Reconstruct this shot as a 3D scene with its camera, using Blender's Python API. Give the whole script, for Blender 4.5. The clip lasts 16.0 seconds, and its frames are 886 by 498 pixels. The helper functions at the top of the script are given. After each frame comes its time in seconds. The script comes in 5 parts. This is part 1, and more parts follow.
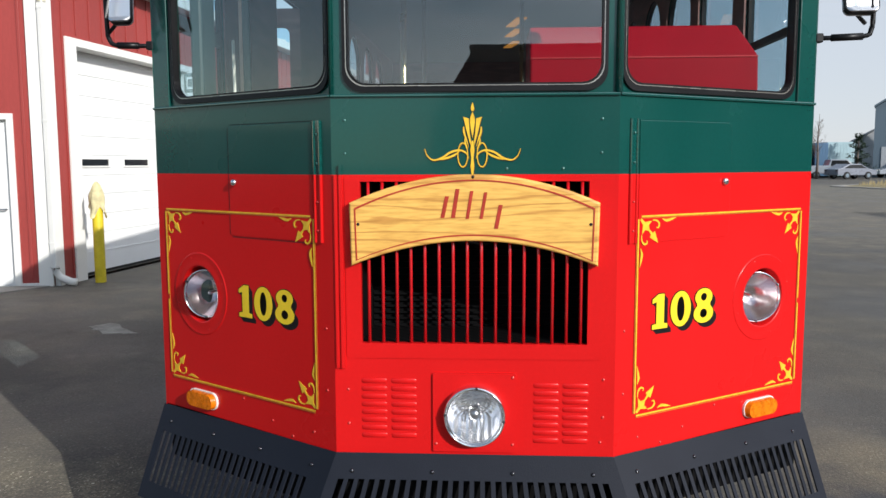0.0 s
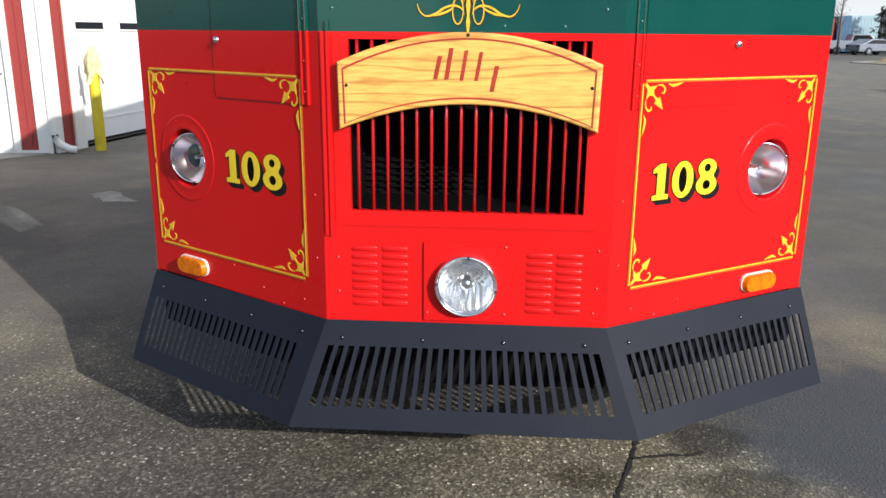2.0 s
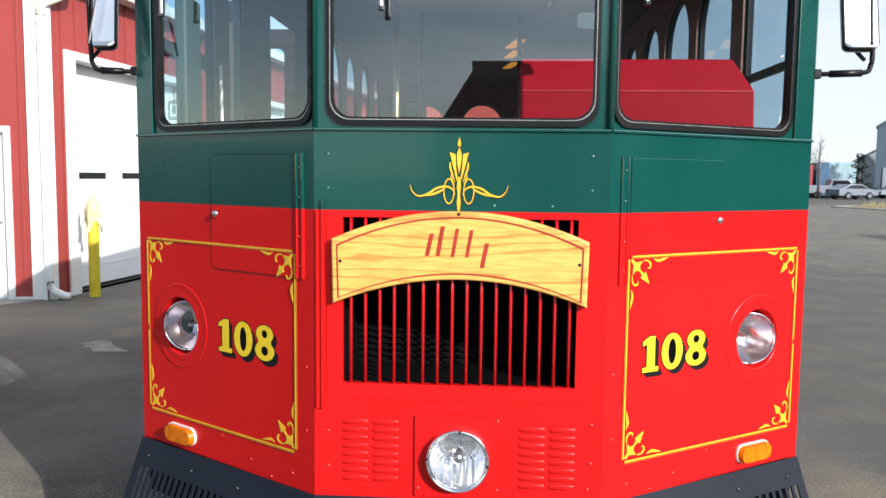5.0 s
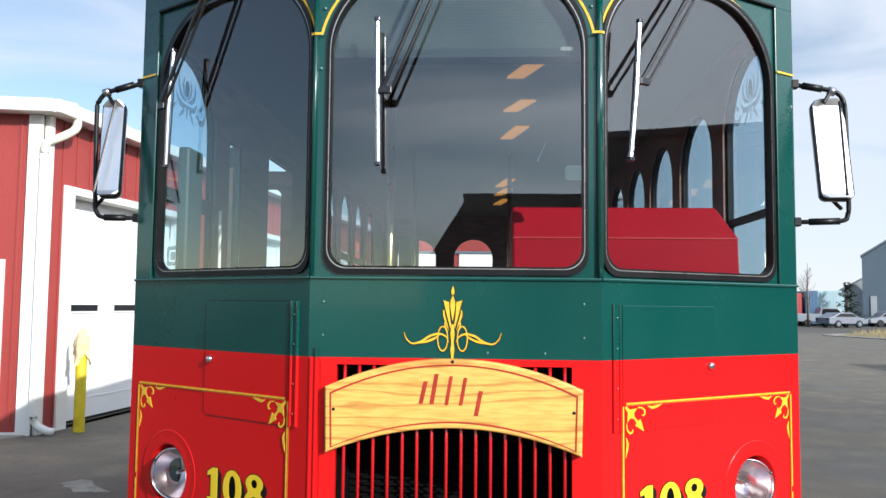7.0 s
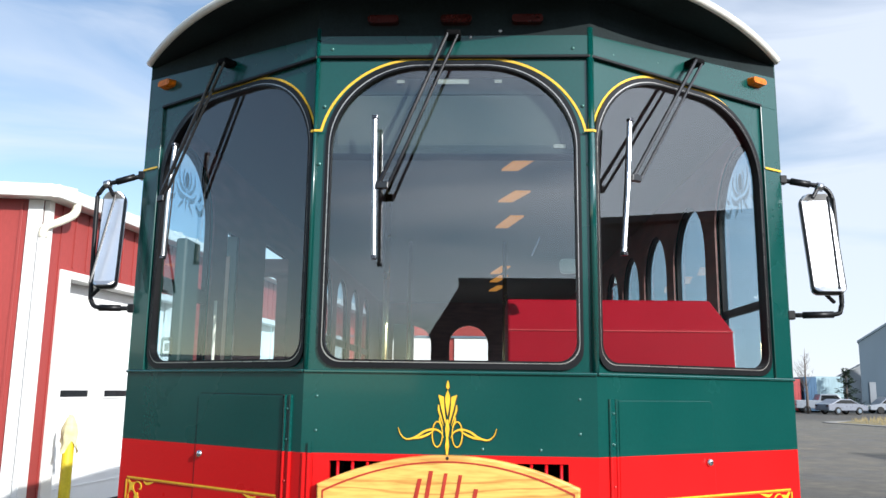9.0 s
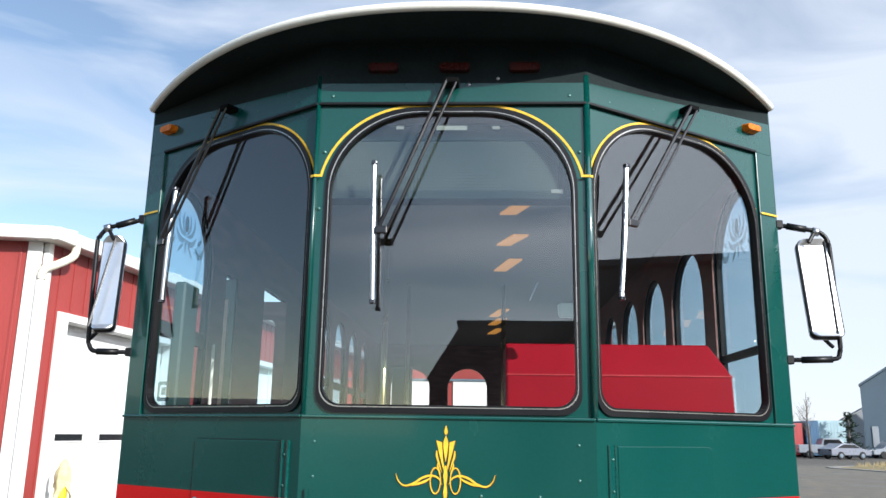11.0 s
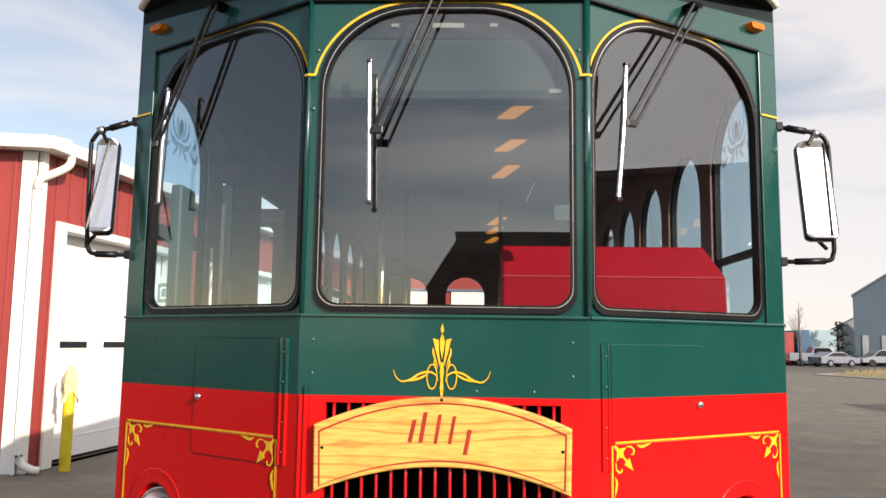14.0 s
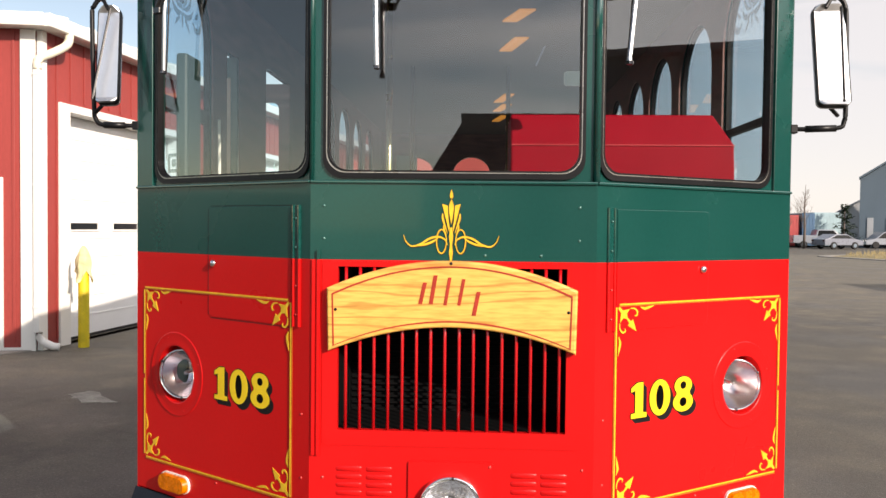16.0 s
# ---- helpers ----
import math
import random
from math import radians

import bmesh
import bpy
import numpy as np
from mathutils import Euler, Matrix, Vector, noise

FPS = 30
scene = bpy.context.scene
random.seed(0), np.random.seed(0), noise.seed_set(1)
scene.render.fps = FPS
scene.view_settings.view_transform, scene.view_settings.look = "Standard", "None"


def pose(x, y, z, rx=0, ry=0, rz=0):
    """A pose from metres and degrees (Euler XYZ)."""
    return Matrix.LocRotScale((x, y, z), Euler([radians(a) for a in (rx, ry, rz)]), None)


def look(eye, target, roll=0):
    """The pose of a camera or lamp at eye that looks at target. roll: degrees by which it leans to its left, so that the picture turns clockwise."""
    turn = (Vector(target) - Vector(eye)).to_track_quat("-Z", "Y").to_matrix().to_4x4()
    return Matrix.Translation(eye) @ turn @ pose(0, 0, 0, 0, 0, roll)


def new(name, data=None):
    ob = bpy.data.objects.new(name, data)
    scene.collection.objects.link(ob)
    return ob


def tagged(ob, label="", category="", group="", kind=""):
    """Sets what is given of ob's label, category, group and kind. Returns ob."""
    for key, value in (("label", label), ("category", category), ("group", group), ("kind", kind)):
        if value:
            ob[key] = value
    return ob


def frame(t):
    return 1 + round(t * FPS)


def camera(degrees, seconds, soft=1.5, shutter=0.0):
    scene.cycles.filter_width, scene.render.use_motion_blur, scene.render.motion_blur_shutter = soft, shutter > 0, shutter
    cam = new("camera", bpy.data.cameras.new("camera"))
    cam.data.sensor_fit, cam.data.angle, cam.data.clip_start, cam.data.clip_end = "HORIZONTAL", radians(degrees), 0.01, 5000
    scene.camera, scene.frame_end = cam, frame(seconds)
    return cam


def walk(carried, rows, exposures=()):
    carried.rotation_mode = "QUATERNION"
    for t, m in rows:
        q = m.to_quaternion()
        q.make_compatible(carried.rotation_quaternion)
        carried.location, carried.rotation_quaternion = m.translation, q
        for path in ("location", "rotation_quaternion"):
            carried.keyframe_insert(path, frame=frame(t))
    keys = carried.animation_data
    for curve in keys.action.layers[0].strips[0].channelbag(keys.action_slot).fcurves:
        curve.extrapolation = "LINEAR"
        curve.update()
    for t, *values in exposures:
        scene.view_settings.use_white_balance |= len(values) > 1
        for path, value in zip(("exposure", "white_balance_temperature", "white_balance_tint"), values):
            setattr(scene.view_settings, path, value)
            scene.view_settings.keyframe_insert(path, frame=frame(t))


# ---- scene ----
cam = camera(58.0, 16.0)
PATH = [
    (0, (0.047, -2.444, 1.57), (-0.068, -0.459, 1.356), -0.2),
    (0.5, (0.067, -2.388, 1.569), (-0.047, -0.408, 1.316), 0.1),
    (1, (0.083, -2.362, 1.551), (-0.032, -0.39, 1.239), 0.2),
    (1.5, (0.083, -2.358, 1.529), (-0.033, -0.409, 1.094), 0.7),
    (2, (0.087, -2.359, 1.532), (-0.041, -0.433, 1.011), 0.5),
    (2.5, (0.089, -2.361, 1.561), (-0.053, -0.439, 1.027), 0.3),
    (3, (0.093, -2.361, 1.576), (-0.051, -0.421, 1.112), 0.0),
    (3.5, (0.096, -2.358, 1.589), (-0.041, -0.402, 1.199), 0.1),
    (4, (0.092, -2.36, 1.604), (-0.036, -0.39, 1.281), 0.3),
    (6.5, (0.089, -2.381, 1.684), (-0.018, -0.385, 1.742), 0.7),
    (7, (0.085, -2.395, 1.695), (-0.015, -0.402, 1.834), 0.6),
    (7.5, (0.086, -2.397, 1.699), (-0.01, -0.409, 1.898), 0.8),
    (8, (0.088, -2.401, 1.707), (-0.005, -0.419, 1.961), 0.5),
    (8.5, (0.086, -2.401, 1.714), (-0.004, -0.426, 2.014), 0.7),
    (9, (0.086, -2.409, 1.724), (-0.004, -0.441, 2.07), 0.8),
    (9.5, (0.087, -2.414, 1.732), (-0.002, -0.454, 2.122), 0.8),
    (10, (0.086, -2.419, 1.736), (-0.001, -0.468, 2.171), 0.8),
    (10.2, (0.087, -2.421, 1.735), (-0.001, -0.474, 2.185), 0.9),
    (12.3, (0.088, -2.414, 1.724), (0.003, -0.464, 2.158), 0.5),
    (12.5, (0.087, -2.412, 1.724), (0.002, -0.457, 2.136), 0.4),
    (13, (0.09, -2.409, 1.711), (0.006, -0.444, 2.074), 0.7),
    (13.5, (0.092, -2.41, 1.703), (0.01, -0.435, 2.008), 0.7),
    (14, (0.094, -2.414, 1.695), (0.012, -0.429, 1.928), 0.8),
    (14.5, (0.092, -2.422, 1.676), (0.009, -0.431, 1.847), 1.0),
    (15, (0.085, -2.424, 1.661), (-0.004, -0.427, 1.74), 0.5),
    (15.5, (0.08, -2.431, 1.654), (-0.011, -0.433, 1.661), 0.5),
    (16, (0.085, -2.435, 1.638), (-0.008, -0.438, 1.583), 0.6),
]
walk(cam, [(t, look(eye, target, roll)) for t, eye, target, roll in PATH],
     exposures=[(0, 0.18, 6500, 10), (1.5, 0.33, 6500, 10), (2.5, 0.60, 6500, 10), (4, 0.68, 6500, 10), (7, 0.53, 6350, 10),
                (10, 0.62, 6300, 10), (12.5, 0.60, 6900, 12), (13.5, 0.55, 7650, 16), (16, 0.53, 7750, 17)])

# ---- world, sun, exposure ----
SUN = Vector((0.634, -0.671, 0.383))
scene.view_settings.exposure = 0.7
world = bpy.data.worlds.new("sky")
scene.world = world
world.use_nodes = True
wn, wl = world.node_tree.nodes, world.node_tree.links
wn.clear()
w_out, w_bg = wn.new("ShaderNodeOutputWorld"), wn.new("ShaderNodeBackground")
w_sky = wn.new("ShaderNodeTexSky")
w_sky.sky_type, w_sky.sun_disc = "NISHITA", False
w_sky.sun_elevation, w_sky.sun_rotation = radians(22.5), math.atan2(SUN.x, SUN.y)
w_sky.dust_density, w_sky.air_density = 0.12, 1.0
w_co, w_map = wn.new("ShaderNodeTexCoord"), wn.new("ShaderNodeMapping")
w_map.inputs["Scale"].default_value, w_map.inputs["Location"].default_value = (1.0, 1.0, 4.2), (3.1, 0.4, 0.0)
w_noise, w_ramp, w_mix = wn.new("ShaderNodeTexNoise"), wn.new("ShaderNodeValToRGB"), wn.new("ShaderNodeMixRGB")
w_noise.inputs["Scale"].default_value, w_noise.inputs["Detail"].default_value = 2.1, 9.0
w_noise.inputs["Distortion"].default_value = 0.7
w_ramp.color_ramp.elements[0].position, w_ramp.color_ramp.elements[1].position = 0.38, 0.64
w_ramp.color_ramp.elements[0].color, w_ramp.color_ramp.elements[1].color = (0.05, 0.05, 0.05, 1), (0.85, 0.85, 0.85, 1)
w_aim, w_sq, w_gain, w_tint = wn.new("ShaderNodeVectorMath"), wn.new("ShaderNodeMath"), wn.new("ShaderNodeMath"), wn.new("ShaderNodeVectorMath")
w_aim.operation, w_aim.inputs[1].default_value = "DOT_PRODUCT", tuple(SUN.normalized())  # cloud scatters forward, brighter near the sun
w_sq.operation, w_sq.use_clamp, w_sq.inputs[1].default_value = "MAXIMUM", False, 0.0
w_pow = wn.new("ShaderNodeMath")
w_pow.operation, w_pow.inputs[1].default_value = "POWER", 2.0
w_gain.operation, w_gain.inputs[1].default_value, w_gain.inputs[2].default_value = "MULTIPLY_ADD", 1.75, 1.0
w_tint.operation, w_tint.inputs[0].default_value = "SCALE", (5.15, 5.55, 6.22)
wl.new(w_co.outputs["Generated"], w_aim.inputs[0])
wl.new(w_aim.outputs["Value"], w_sq.inputs[0])
wl.new(w_sq.outputs[0], w_pow.inputs[0])
wl.new(w_pow.outputs[0], w_gain.inputs[0])
wl.new(w_gain.outputs[0], w_tint.inputs["Scale"])
wl.new(w_tint.outputs[0], w_mix.inputs[2])
wl.new(w_co.outputs["Generated"], w_map.inputs["Vector"])
wl.new(w_map.outputs[0], w_noise.inputs["Vector"])
w_dir, w_cov = wn.new("ShaderNodeVectorMath"), wn.new("ShaderNodeMath")
w_dir.operation, w_dir.inputs[1].default_value = "DOT_PRODUCT", (0.36, 0.01, 0.0)  # thicker veil of cloud towards the east
w_cov.operation = "ADD"
wl.new(w_co.outputs["Generated"], w_dir.inputs[0])
wl.new(w_noise.outputs[0], w_cov.inputs[0])
wl.new(w_dir.outputs["Value"], w_cov.inputs[1])
wl.new(w_cov.outputs[0], w_ramp.inputs[0])
wl.new(w_ramp.outputs[0], w_mix.inputs[0])
wl.new(w_sky.outputs[0], w_mix.inputs[1])
wl.new(w_mix.outputs[0], w_bg.inputs["Color"])
w_bg.inputs["Strength"].default_value = 0.115
wl.new(w_bg.outputs[0], w_out.inputs["Surface"])
sun_data = bpy.data.lights.new("sun", "SUN")
sun_data.energy, sun_data.angle, sun_data.color = 4.2, radians(0.55), (1.0, 0.97, 0.93)
sun = new("sun", sun_data)
sun.matrix_world = look(SUN * 50, (0, 0, 0))


# ---- materials ----
def material(name, color, rough=0.5, metal=0.0, vary=0.12, scale=6.0, fine=90.0, bump=0.05, coat=0.0, rough_vary=0.1,
             grain=(1, 1, 1), dist=0.002, tint=None, spec=0.5):
    """Principled paint or surface with large stains and fine grain."""
    mat = bpy.data.materials.new(name)
    mat.use_nodes = True
    n, k = mat.node_tree.nodes, mat.node_tree.links
    b = n["Principled BSDF"]
    co, mp = n.new("ShaderNodeTexCoord"), n.new("ShaderNodeMapping")
    mp.inputs["Scale"].default_value = grain
    k.new(co.outputs["Object"], mp.inputs["Vector"])
    big, small = n.new("ShaderNodeTexNoise"), n.new("ShaderNodeTexNoise")
    big.inputs["Scale"].default_value, big.inputs["Detail"].default_value = scale, 4
    small.inputs["Scale"].default_value, small.inputs["Detail"].default_value = fine, 3
    for t in (big, small):
        k.new(mp.outputs[0], t.inputs["Vector"])
    add = n.new("ShaderNodeMath")
    add.operation = "MULTIPLY_ADD"
    add.inputs[1].default_value, add.inputs[2].default_value = 0.6, 0.0
    k.new(big.outputs[0], add.inputs[0])
    add2 = n.new("ShaderNodeMath")
    add2.operation = "MULTIPLY_ADD"
    add2.inputs[1].default_value = 0.4
    k.new(small.outputs[0], add2.inputs[0])
    k.new(add.outputs[0], add2.inputs[2])
    ramp = n.new("ShaderNodeValToRGB")
    c = Vector(color)
    d = Vector(tint) if tint else c * (1 - 2 * vary)
    ramp.color_ramp.elements[0].position, ramp.color_ramp.elements[1].position = 0.3, 0.7
    ramp.color_ramp.elements[0].color = (*d, 1)
    ramp.color_ramp.elements[1].color = (*(c * (1 + vary * 0.5)), 1)
    k.new(add2.outputs[0], ramp.inputs[0])
    k.new(ramp.outputs[0], b.inputs["Base Color"])
    b.inputs["Metallic"].default_value = metal
    b.inputs["Specular IOR Level"].default_value = spec
    mr = n.new("ShaderNodeMapRange")
    mr.inputs[3].default_value, mr.inputs[4].default_value = max(rough - rough_vary, 0.02), min(rough + rough_vary, 1)
    k.new(big.outputs[0], mr.inputs[0])
    k.new(mr.outputs[0], b.inputs["Roughness"])
    b.inputs["Coat Weight"].default_value, b.inputs["Coat Roughness"].default_value = coat, 0.06
    bp = n.new("ShaderNodeBump")
    bp.inputs["Strength"].default_value, bp.inputs["Distance"].default_value = bump, dist
    k.new(small.outputs[0], bp.inputs["Height"])
    k.new(bp.outputs[0], b.inputs["Normal"])
    return mat


def glass(name, tint=(0.90, 0.925, 0.91), face=0.074):
    """Clear pane of two faces; each face has its own gloss, stronger at a slant."""
    mat = bpy.data.materials.new(name)
    mat.use_nodes = True
    n, k = mat.node_tree.nodes, mat.node_tree.links
    n.remove(n["Principled BSDF"])
    tr, gl, mx, lw, pw, mu = (n.new("ShaderNode" + t) for t in ("BsdfTransparent", "BsdfGlossy", "MixShader", "LayerWeight", "Math", "Math"))
    tr.inputs[0].default_value, gl.inputs["Roughness"].default_value = (*tint, 1), 0.0
    gl.inputs[0].default_value = (1, 1, 1, 1)
    lw.inputs[0].default_value = 0.5
    pw.operation, pw.inputs[1].default_value = "POWER", 5.0
    mu.operation, mu.inputs[1].default_value, mu.inputs[2].default_value = "MULTIPLY_ADD", 1 - face, face
    k.new(lw.outputs["Facing"], pw.inputs[0])
    k.new(pw.outputs[0], mu.inputs[0])
    k.new(mu.outputs[0], mx.inputs[0])
    k.new(tr.outputs[0], mx.inputs[1])
    k.new(gl.outputs[0], mx.inputs[2])
    k.new(mx.outputs[0], n["Material Output"].inputs["Surface"])
    return mat


def emitting(name, color, strength):
    mat = bpy.data.materials.new(name)
    mat.use_nodes = True
    b = mat.node_tree.nodes["Principled BSDF"]
    b.inputs["Base Color"].default_value = (*color, 1)
    b.inputs["Emission Color"].default_value, b.inputs["Emission Strength"].default_value = (*color, 1), strength
    return mat


RED = material("red_paint", (0.60, 0.0085, 0.009), 0.3, spec=0.22, vary=0.05, coat=0.1, bump=0.02, scale=2.0)
GREEN = material("green_paint", (0.002, 0.059, 0.049), 0.26, vary=0.08, coat=0.32, bump=0.02, scale=2.5)
# screw heads coloured lighter than the panels to stand for their glints
GREEN_SCREW = material("glinting_green_screw", (0.06, 0.17, 0.15), 0.24, metal=0.3, vary=0.2, scale=60)
RED_SCREW = material("glinting_red_screw", (0.62, 0.045, 0.04), 0.25, metal=0.0, vary=0.2, scale=60)
GREEN_GLOSS = material("green_gloss_paint", (0.0025, 0.065, 0.055), 0.15, vary=0.05, coat=1.0, bump=0.0, spec=0.8)
SEAM_RED = material("dark_red_seam", (0.16, 0.004, 0.004), 0.6, vary=0.1)
SEAM_GREEN = material("dark_green_seam", (0.0008, 0.018, 0.016), 0.6, vary=0.1)
GOLD = material("gold_paint", (0.85, 0.52, 0.035), 0.35, vary=0.15, scale=30)
GOLD_EDGE = material("orange_paint", (0.55, 0.16, 0.02), 0.4, vary=0.1, scale=30)
BROWN_LINE = material("brown_shade_paint", (0.035, 0.022, 0.010), 0.4, vary=0.1)
YELLOW = material("yellow_paint", (0.88, 0.61, 0.025), 0.35, vary=0.06)
BLACK = material("black_paint", (0.007, 0.007, 0.008), 0.42, vary=0.1, spec=0.3)
WIPER_BLACK = material("gloss_black_steel", (0.012, 0.012, 0.013), 0.24, vary=0.1, spec=0.6)
RUBBER = material("black_rubber", (0.006, 0.006, 0.007), 0.4, vary=0.2, spec=0.3)
BEAD = material("bright_bead", (0.58, 0.55, 0.50), 0.28, metal=0.7, vary=0.1)
SKIRT = material("dark_grey_steel", (0.010, 0.0125, 0.020), 0.5, spec=0.2, vary=0.12, scale=5, fine=250, bump=0.25)
CHROME = material("chrome", (0.82, 0.82, 0.84), 0.09, metal=1.0, vary=0.05, rough_vary=0.04, bump=0.0)
BOLT = material("dark_bolt", (0.10, 0.10, 0.11), 0.22, metal=0.9, vary=0.1)
STEEL = material("steel", (0.55, 0.55, 0.56), 0.3, metal=1.0, vary=0.1)
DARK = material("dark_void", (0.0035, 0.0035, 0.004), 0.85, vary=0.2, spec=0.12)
# visor underside, and the visor's shadow painted on the fascia
SOFFIT_SHADE = material("dark_soffit_shade", (0.016, 0.025, 0.026), 0.7, vary=0.25, spec=0.12)
CREAM = material("cream_roof", (0.80, 0.79, 0.71), 0.42, vary=0.06, scale=3)
AMBER = material("amber_lens", (0.80, 0.19, 0.004), 0.28, vary=0.25, scale=60, coat=0.0, spec=0.25)
RED_LENS = material("red_lens", (0.06, 0.008, 0.005), 0.2, vary=0.1, coat=0.5)
WOOD_DARK = material("dark_interior_wood", (0.30, 0.15, 0.135), 0.45, vary=0.3, scale=4, grain=(1, 1, 6))
CEILING = material("grey_headliner", (0.115, 0.13, 0.125), 0.7, vary=0.1)
FLOOR_IN = material("grey_bus_floor", (0.06, 0.06, 0.06), 0.7, vary=0.2)
DASH = material("red_vinyl", (0.31, 0.003, 0.014), 0.5, spec=0.12, vary=0.06, fine=300, bump=0.1)
TAN = material("tan_panel", (0.78, 0.58, 0.46), 0.5, vary=0.12, scale=6)
BRASS = material("brass", (0.75, 0.6, 0.3), 0.25, metal=1.0)
PANE = glass("window_glass")
PANE_SIDE = glass("side_glass", (0.80, 0.92, 1.0), 0.03)
FROST = glass("frosted_film", (0.55, 0.60, 0.60), 0.05)
BARN_RED = material("red_siding", (0.33, 0.045, 0.038), 0.5, vary=0.14, scale=1.5, fine=40, grain=(1, 1, 0.25))
WHITE = material("white_trim", (0.78, 0.77, 0.73), 0.5, vary=0.05, scale=2)
DOOR_WHITE = material("white_door", (0.80, 0.80, 0.78), 0.45, vary=0.04, scale=2)
SAFETY = material("yellow_bollard_paint", (0.72, 0.55, 0.02), 0.5, vary=0.18, scale=8)
GREY_WALL = material("grey_steel_wall", (0.115, 0.16, 0.20), 0.5, vary=0.1, scale=0.5, grain=(1, 1, 0.2))
RUST_WALL = material("dark_brown_steel_wall", (0.115, 0.082, 0.078), 0.5, vary=0.12, scale=0.5, grain=(1, 1, 0.2))
DARK_WALL = material("dark_steel_wall", (0.045, 0.050, 0.056), 0.5, vary=0.1, scale=0.5, grain=(1, 1, 0.2))
PALE_WALL = material("pale_steel_wall", (0.42, 0.44, 0.46), 0.5, vary=0.1, scale=0.5)
TEAL = material("teal_container", (0.30, 0.43, 0.47), 0.5, vary=0.1, scale=1)
BLUE_BOX = material("blue_container", (0.03, 0.10, 0.19), 0.5, vary=0.1, scale=1)
RED_BOX = material("red_container", (0.38, 0.04, 0.04), 0.5, vary=0.1, scale=1)
CAR_SILVER = material("silver_car_paint", (0.17, 0.185, 0.22), 0.3, metal=0.2, vary=0.05, coat=0.6)
CAR_WHITE = material("white_car_paint", (0.25, 0.275, 0.31), 0.3, vary=0.05, coat=0.6)
CAR_GLASS = material("dark_car_glass", (0.012, 0.014, 0.016), 0.08, vary=0.1)
TYRE = material("tyre", (0.015, 0.015, 0.015), 0.8)
BARK = material("bark", (0.17, 0.135, 0.115), 0.9, vary=0.3, scale=20)
NEEDLES = material("conifer_needles", (0.025, 0.05, 0.022), 0.7, vary=0.4, scale=9)
GRASS = material("dry_grass", (0.31, 0.25, 0.125), 0.9, vary=0.25, scale=3)
CONCRETE = material("concrete", (0.30, 0.28, 0.25), 0.85, vary=0.15, scale=2)


def asphalt():
    """Worn asphalt: pale stones in a dark binder, smooth dark oil patches, dusty stains, painted light."""
    mat = bpy.data.materials.new("asphalt")
    mat.use_nodes = True
    n, k = mat.node_tree.nodes, mat.node_tree.links
    b = n["Principled BSDF"]
    co = n.new("ShaderNodeTexCoord")
    vor, stone, patch, dust = n.new("ShaderNodeTexVoronoi"), n.new("ShaderNodeTexNoise"), n.new("ShaderNodeTexNoise"), n.new("ShaderNodeTexNoise")
    vor.inputs["Scale"].default_value = 105
    stone.inputs["Scale"].default_value, stone.inputs["Detail"].default_value = 60, 4
    patch.inputs["Scale"].default_value, patch.inputs["Detail"].default_value = 0.55, 5
    dust.inputs["Scale"].default_value, dust.inputs["Detail"].default_value = 1.7, 8
    rough_edge = n.new("ShaderNodeTexNoise")
    rough_edge.inputs["Scale"].default_value, rough_edge.inputs["Detail"].default_value = 4.0, 6
    for t in (vor, stone, patch, dust, rough_edge):
        k.new(co.outputs["Object"], t.inputs["Vector"])
    r1, r2, r3 = (n.new("ShaderNodeValToRGB") for _ in range(3))
    e = r1.color_ramp.elements
    e[0].position, e[0].color = 0.0, (0.026, 0.0225, 0.0175, 1)
    e[1].position, e[1].color = 1.0, (0.58, 0.55, 0.48, 1)
    for at_, col in ((0.5, (0.067, 0.059, 0.046, 1)), (0.76, (0.13, 0.115, 0.088, 1)), (0.88, (0.22, 0.20, 0.165, 1)), (0.93, (0.38, 0.355, 0.30, 1))):
        e.new(at_).color = col
    k.new(vor.outputs["Color"], r1.inputs[0])
    tight, worn = n.new("ShaderNodeValToRGB"), n.new("ShaderNodeMixRGB")
    e = tight.color_ramp.elements
    e[0].position, e[0].color = 0.3, (0.070, 0.064, 0.053, 1)
    e[1].position, e[1].color = 0.7, (0.112, 0.103, 0.086, 1)
    k.new(stone.outputs[0], tight.inputs[0])
    w_sub, w_div, w_len, w_rag, w_fade = (n.new("ShaderNode" + t) for t in ("VectorMath", "VectorMath", "VectorMath", "Math", "MapRange"))
    w_sub.operation, w_div.operation, w_len.operation = "SUBTRACT", "DIVIDE", "LENGTH"
    w_sub.inputs[1].default_value, w_div.inputs[1].default_value = (-0.7, -0.2, 0.0), (2.3, 1.5, 1.0)
    k.new(co.outputs["Object"], w_sub.inputs[0])
    k.new(w_sub.outputs[0], w_div.inputs[0])
    k.new(w_div.outputs[0], w_len.inputs[0])
    w_rag.operation, w_rag.inputs[1].default_value = "MULTIPLY_ADD", 0.9
    k.new(rough_edge.outputs[0], w_rag.inputs[0])
    k.new(w_len.outputs["Value"], w_rag.inputs[2])
    w_fade.inputs[1].default_value, w_fade.inputs[2].default_value = 1.0, 2.0
    w_fade.inputs[3].default_value, w_fade.inputs[4].default_value = 0.0, 0.80
    k.new(w_rag.outputs[0], w_fade.inputs[0])
    k.new(w_fade.outputs[0], worn.inputs[0])
    k.new(r1.outputs[0], worn.inputs[1])
    k.new(tight.outputs[0], worn.inputs[2])
    e = r2.color_ramp.elements
    e[0].position, e[0].color = 0.42, (0.90, 0.90, 0.91, 1)
    e[1].position, e[1].color = 0.60, (1.12, 1.11, 1.08, 1)
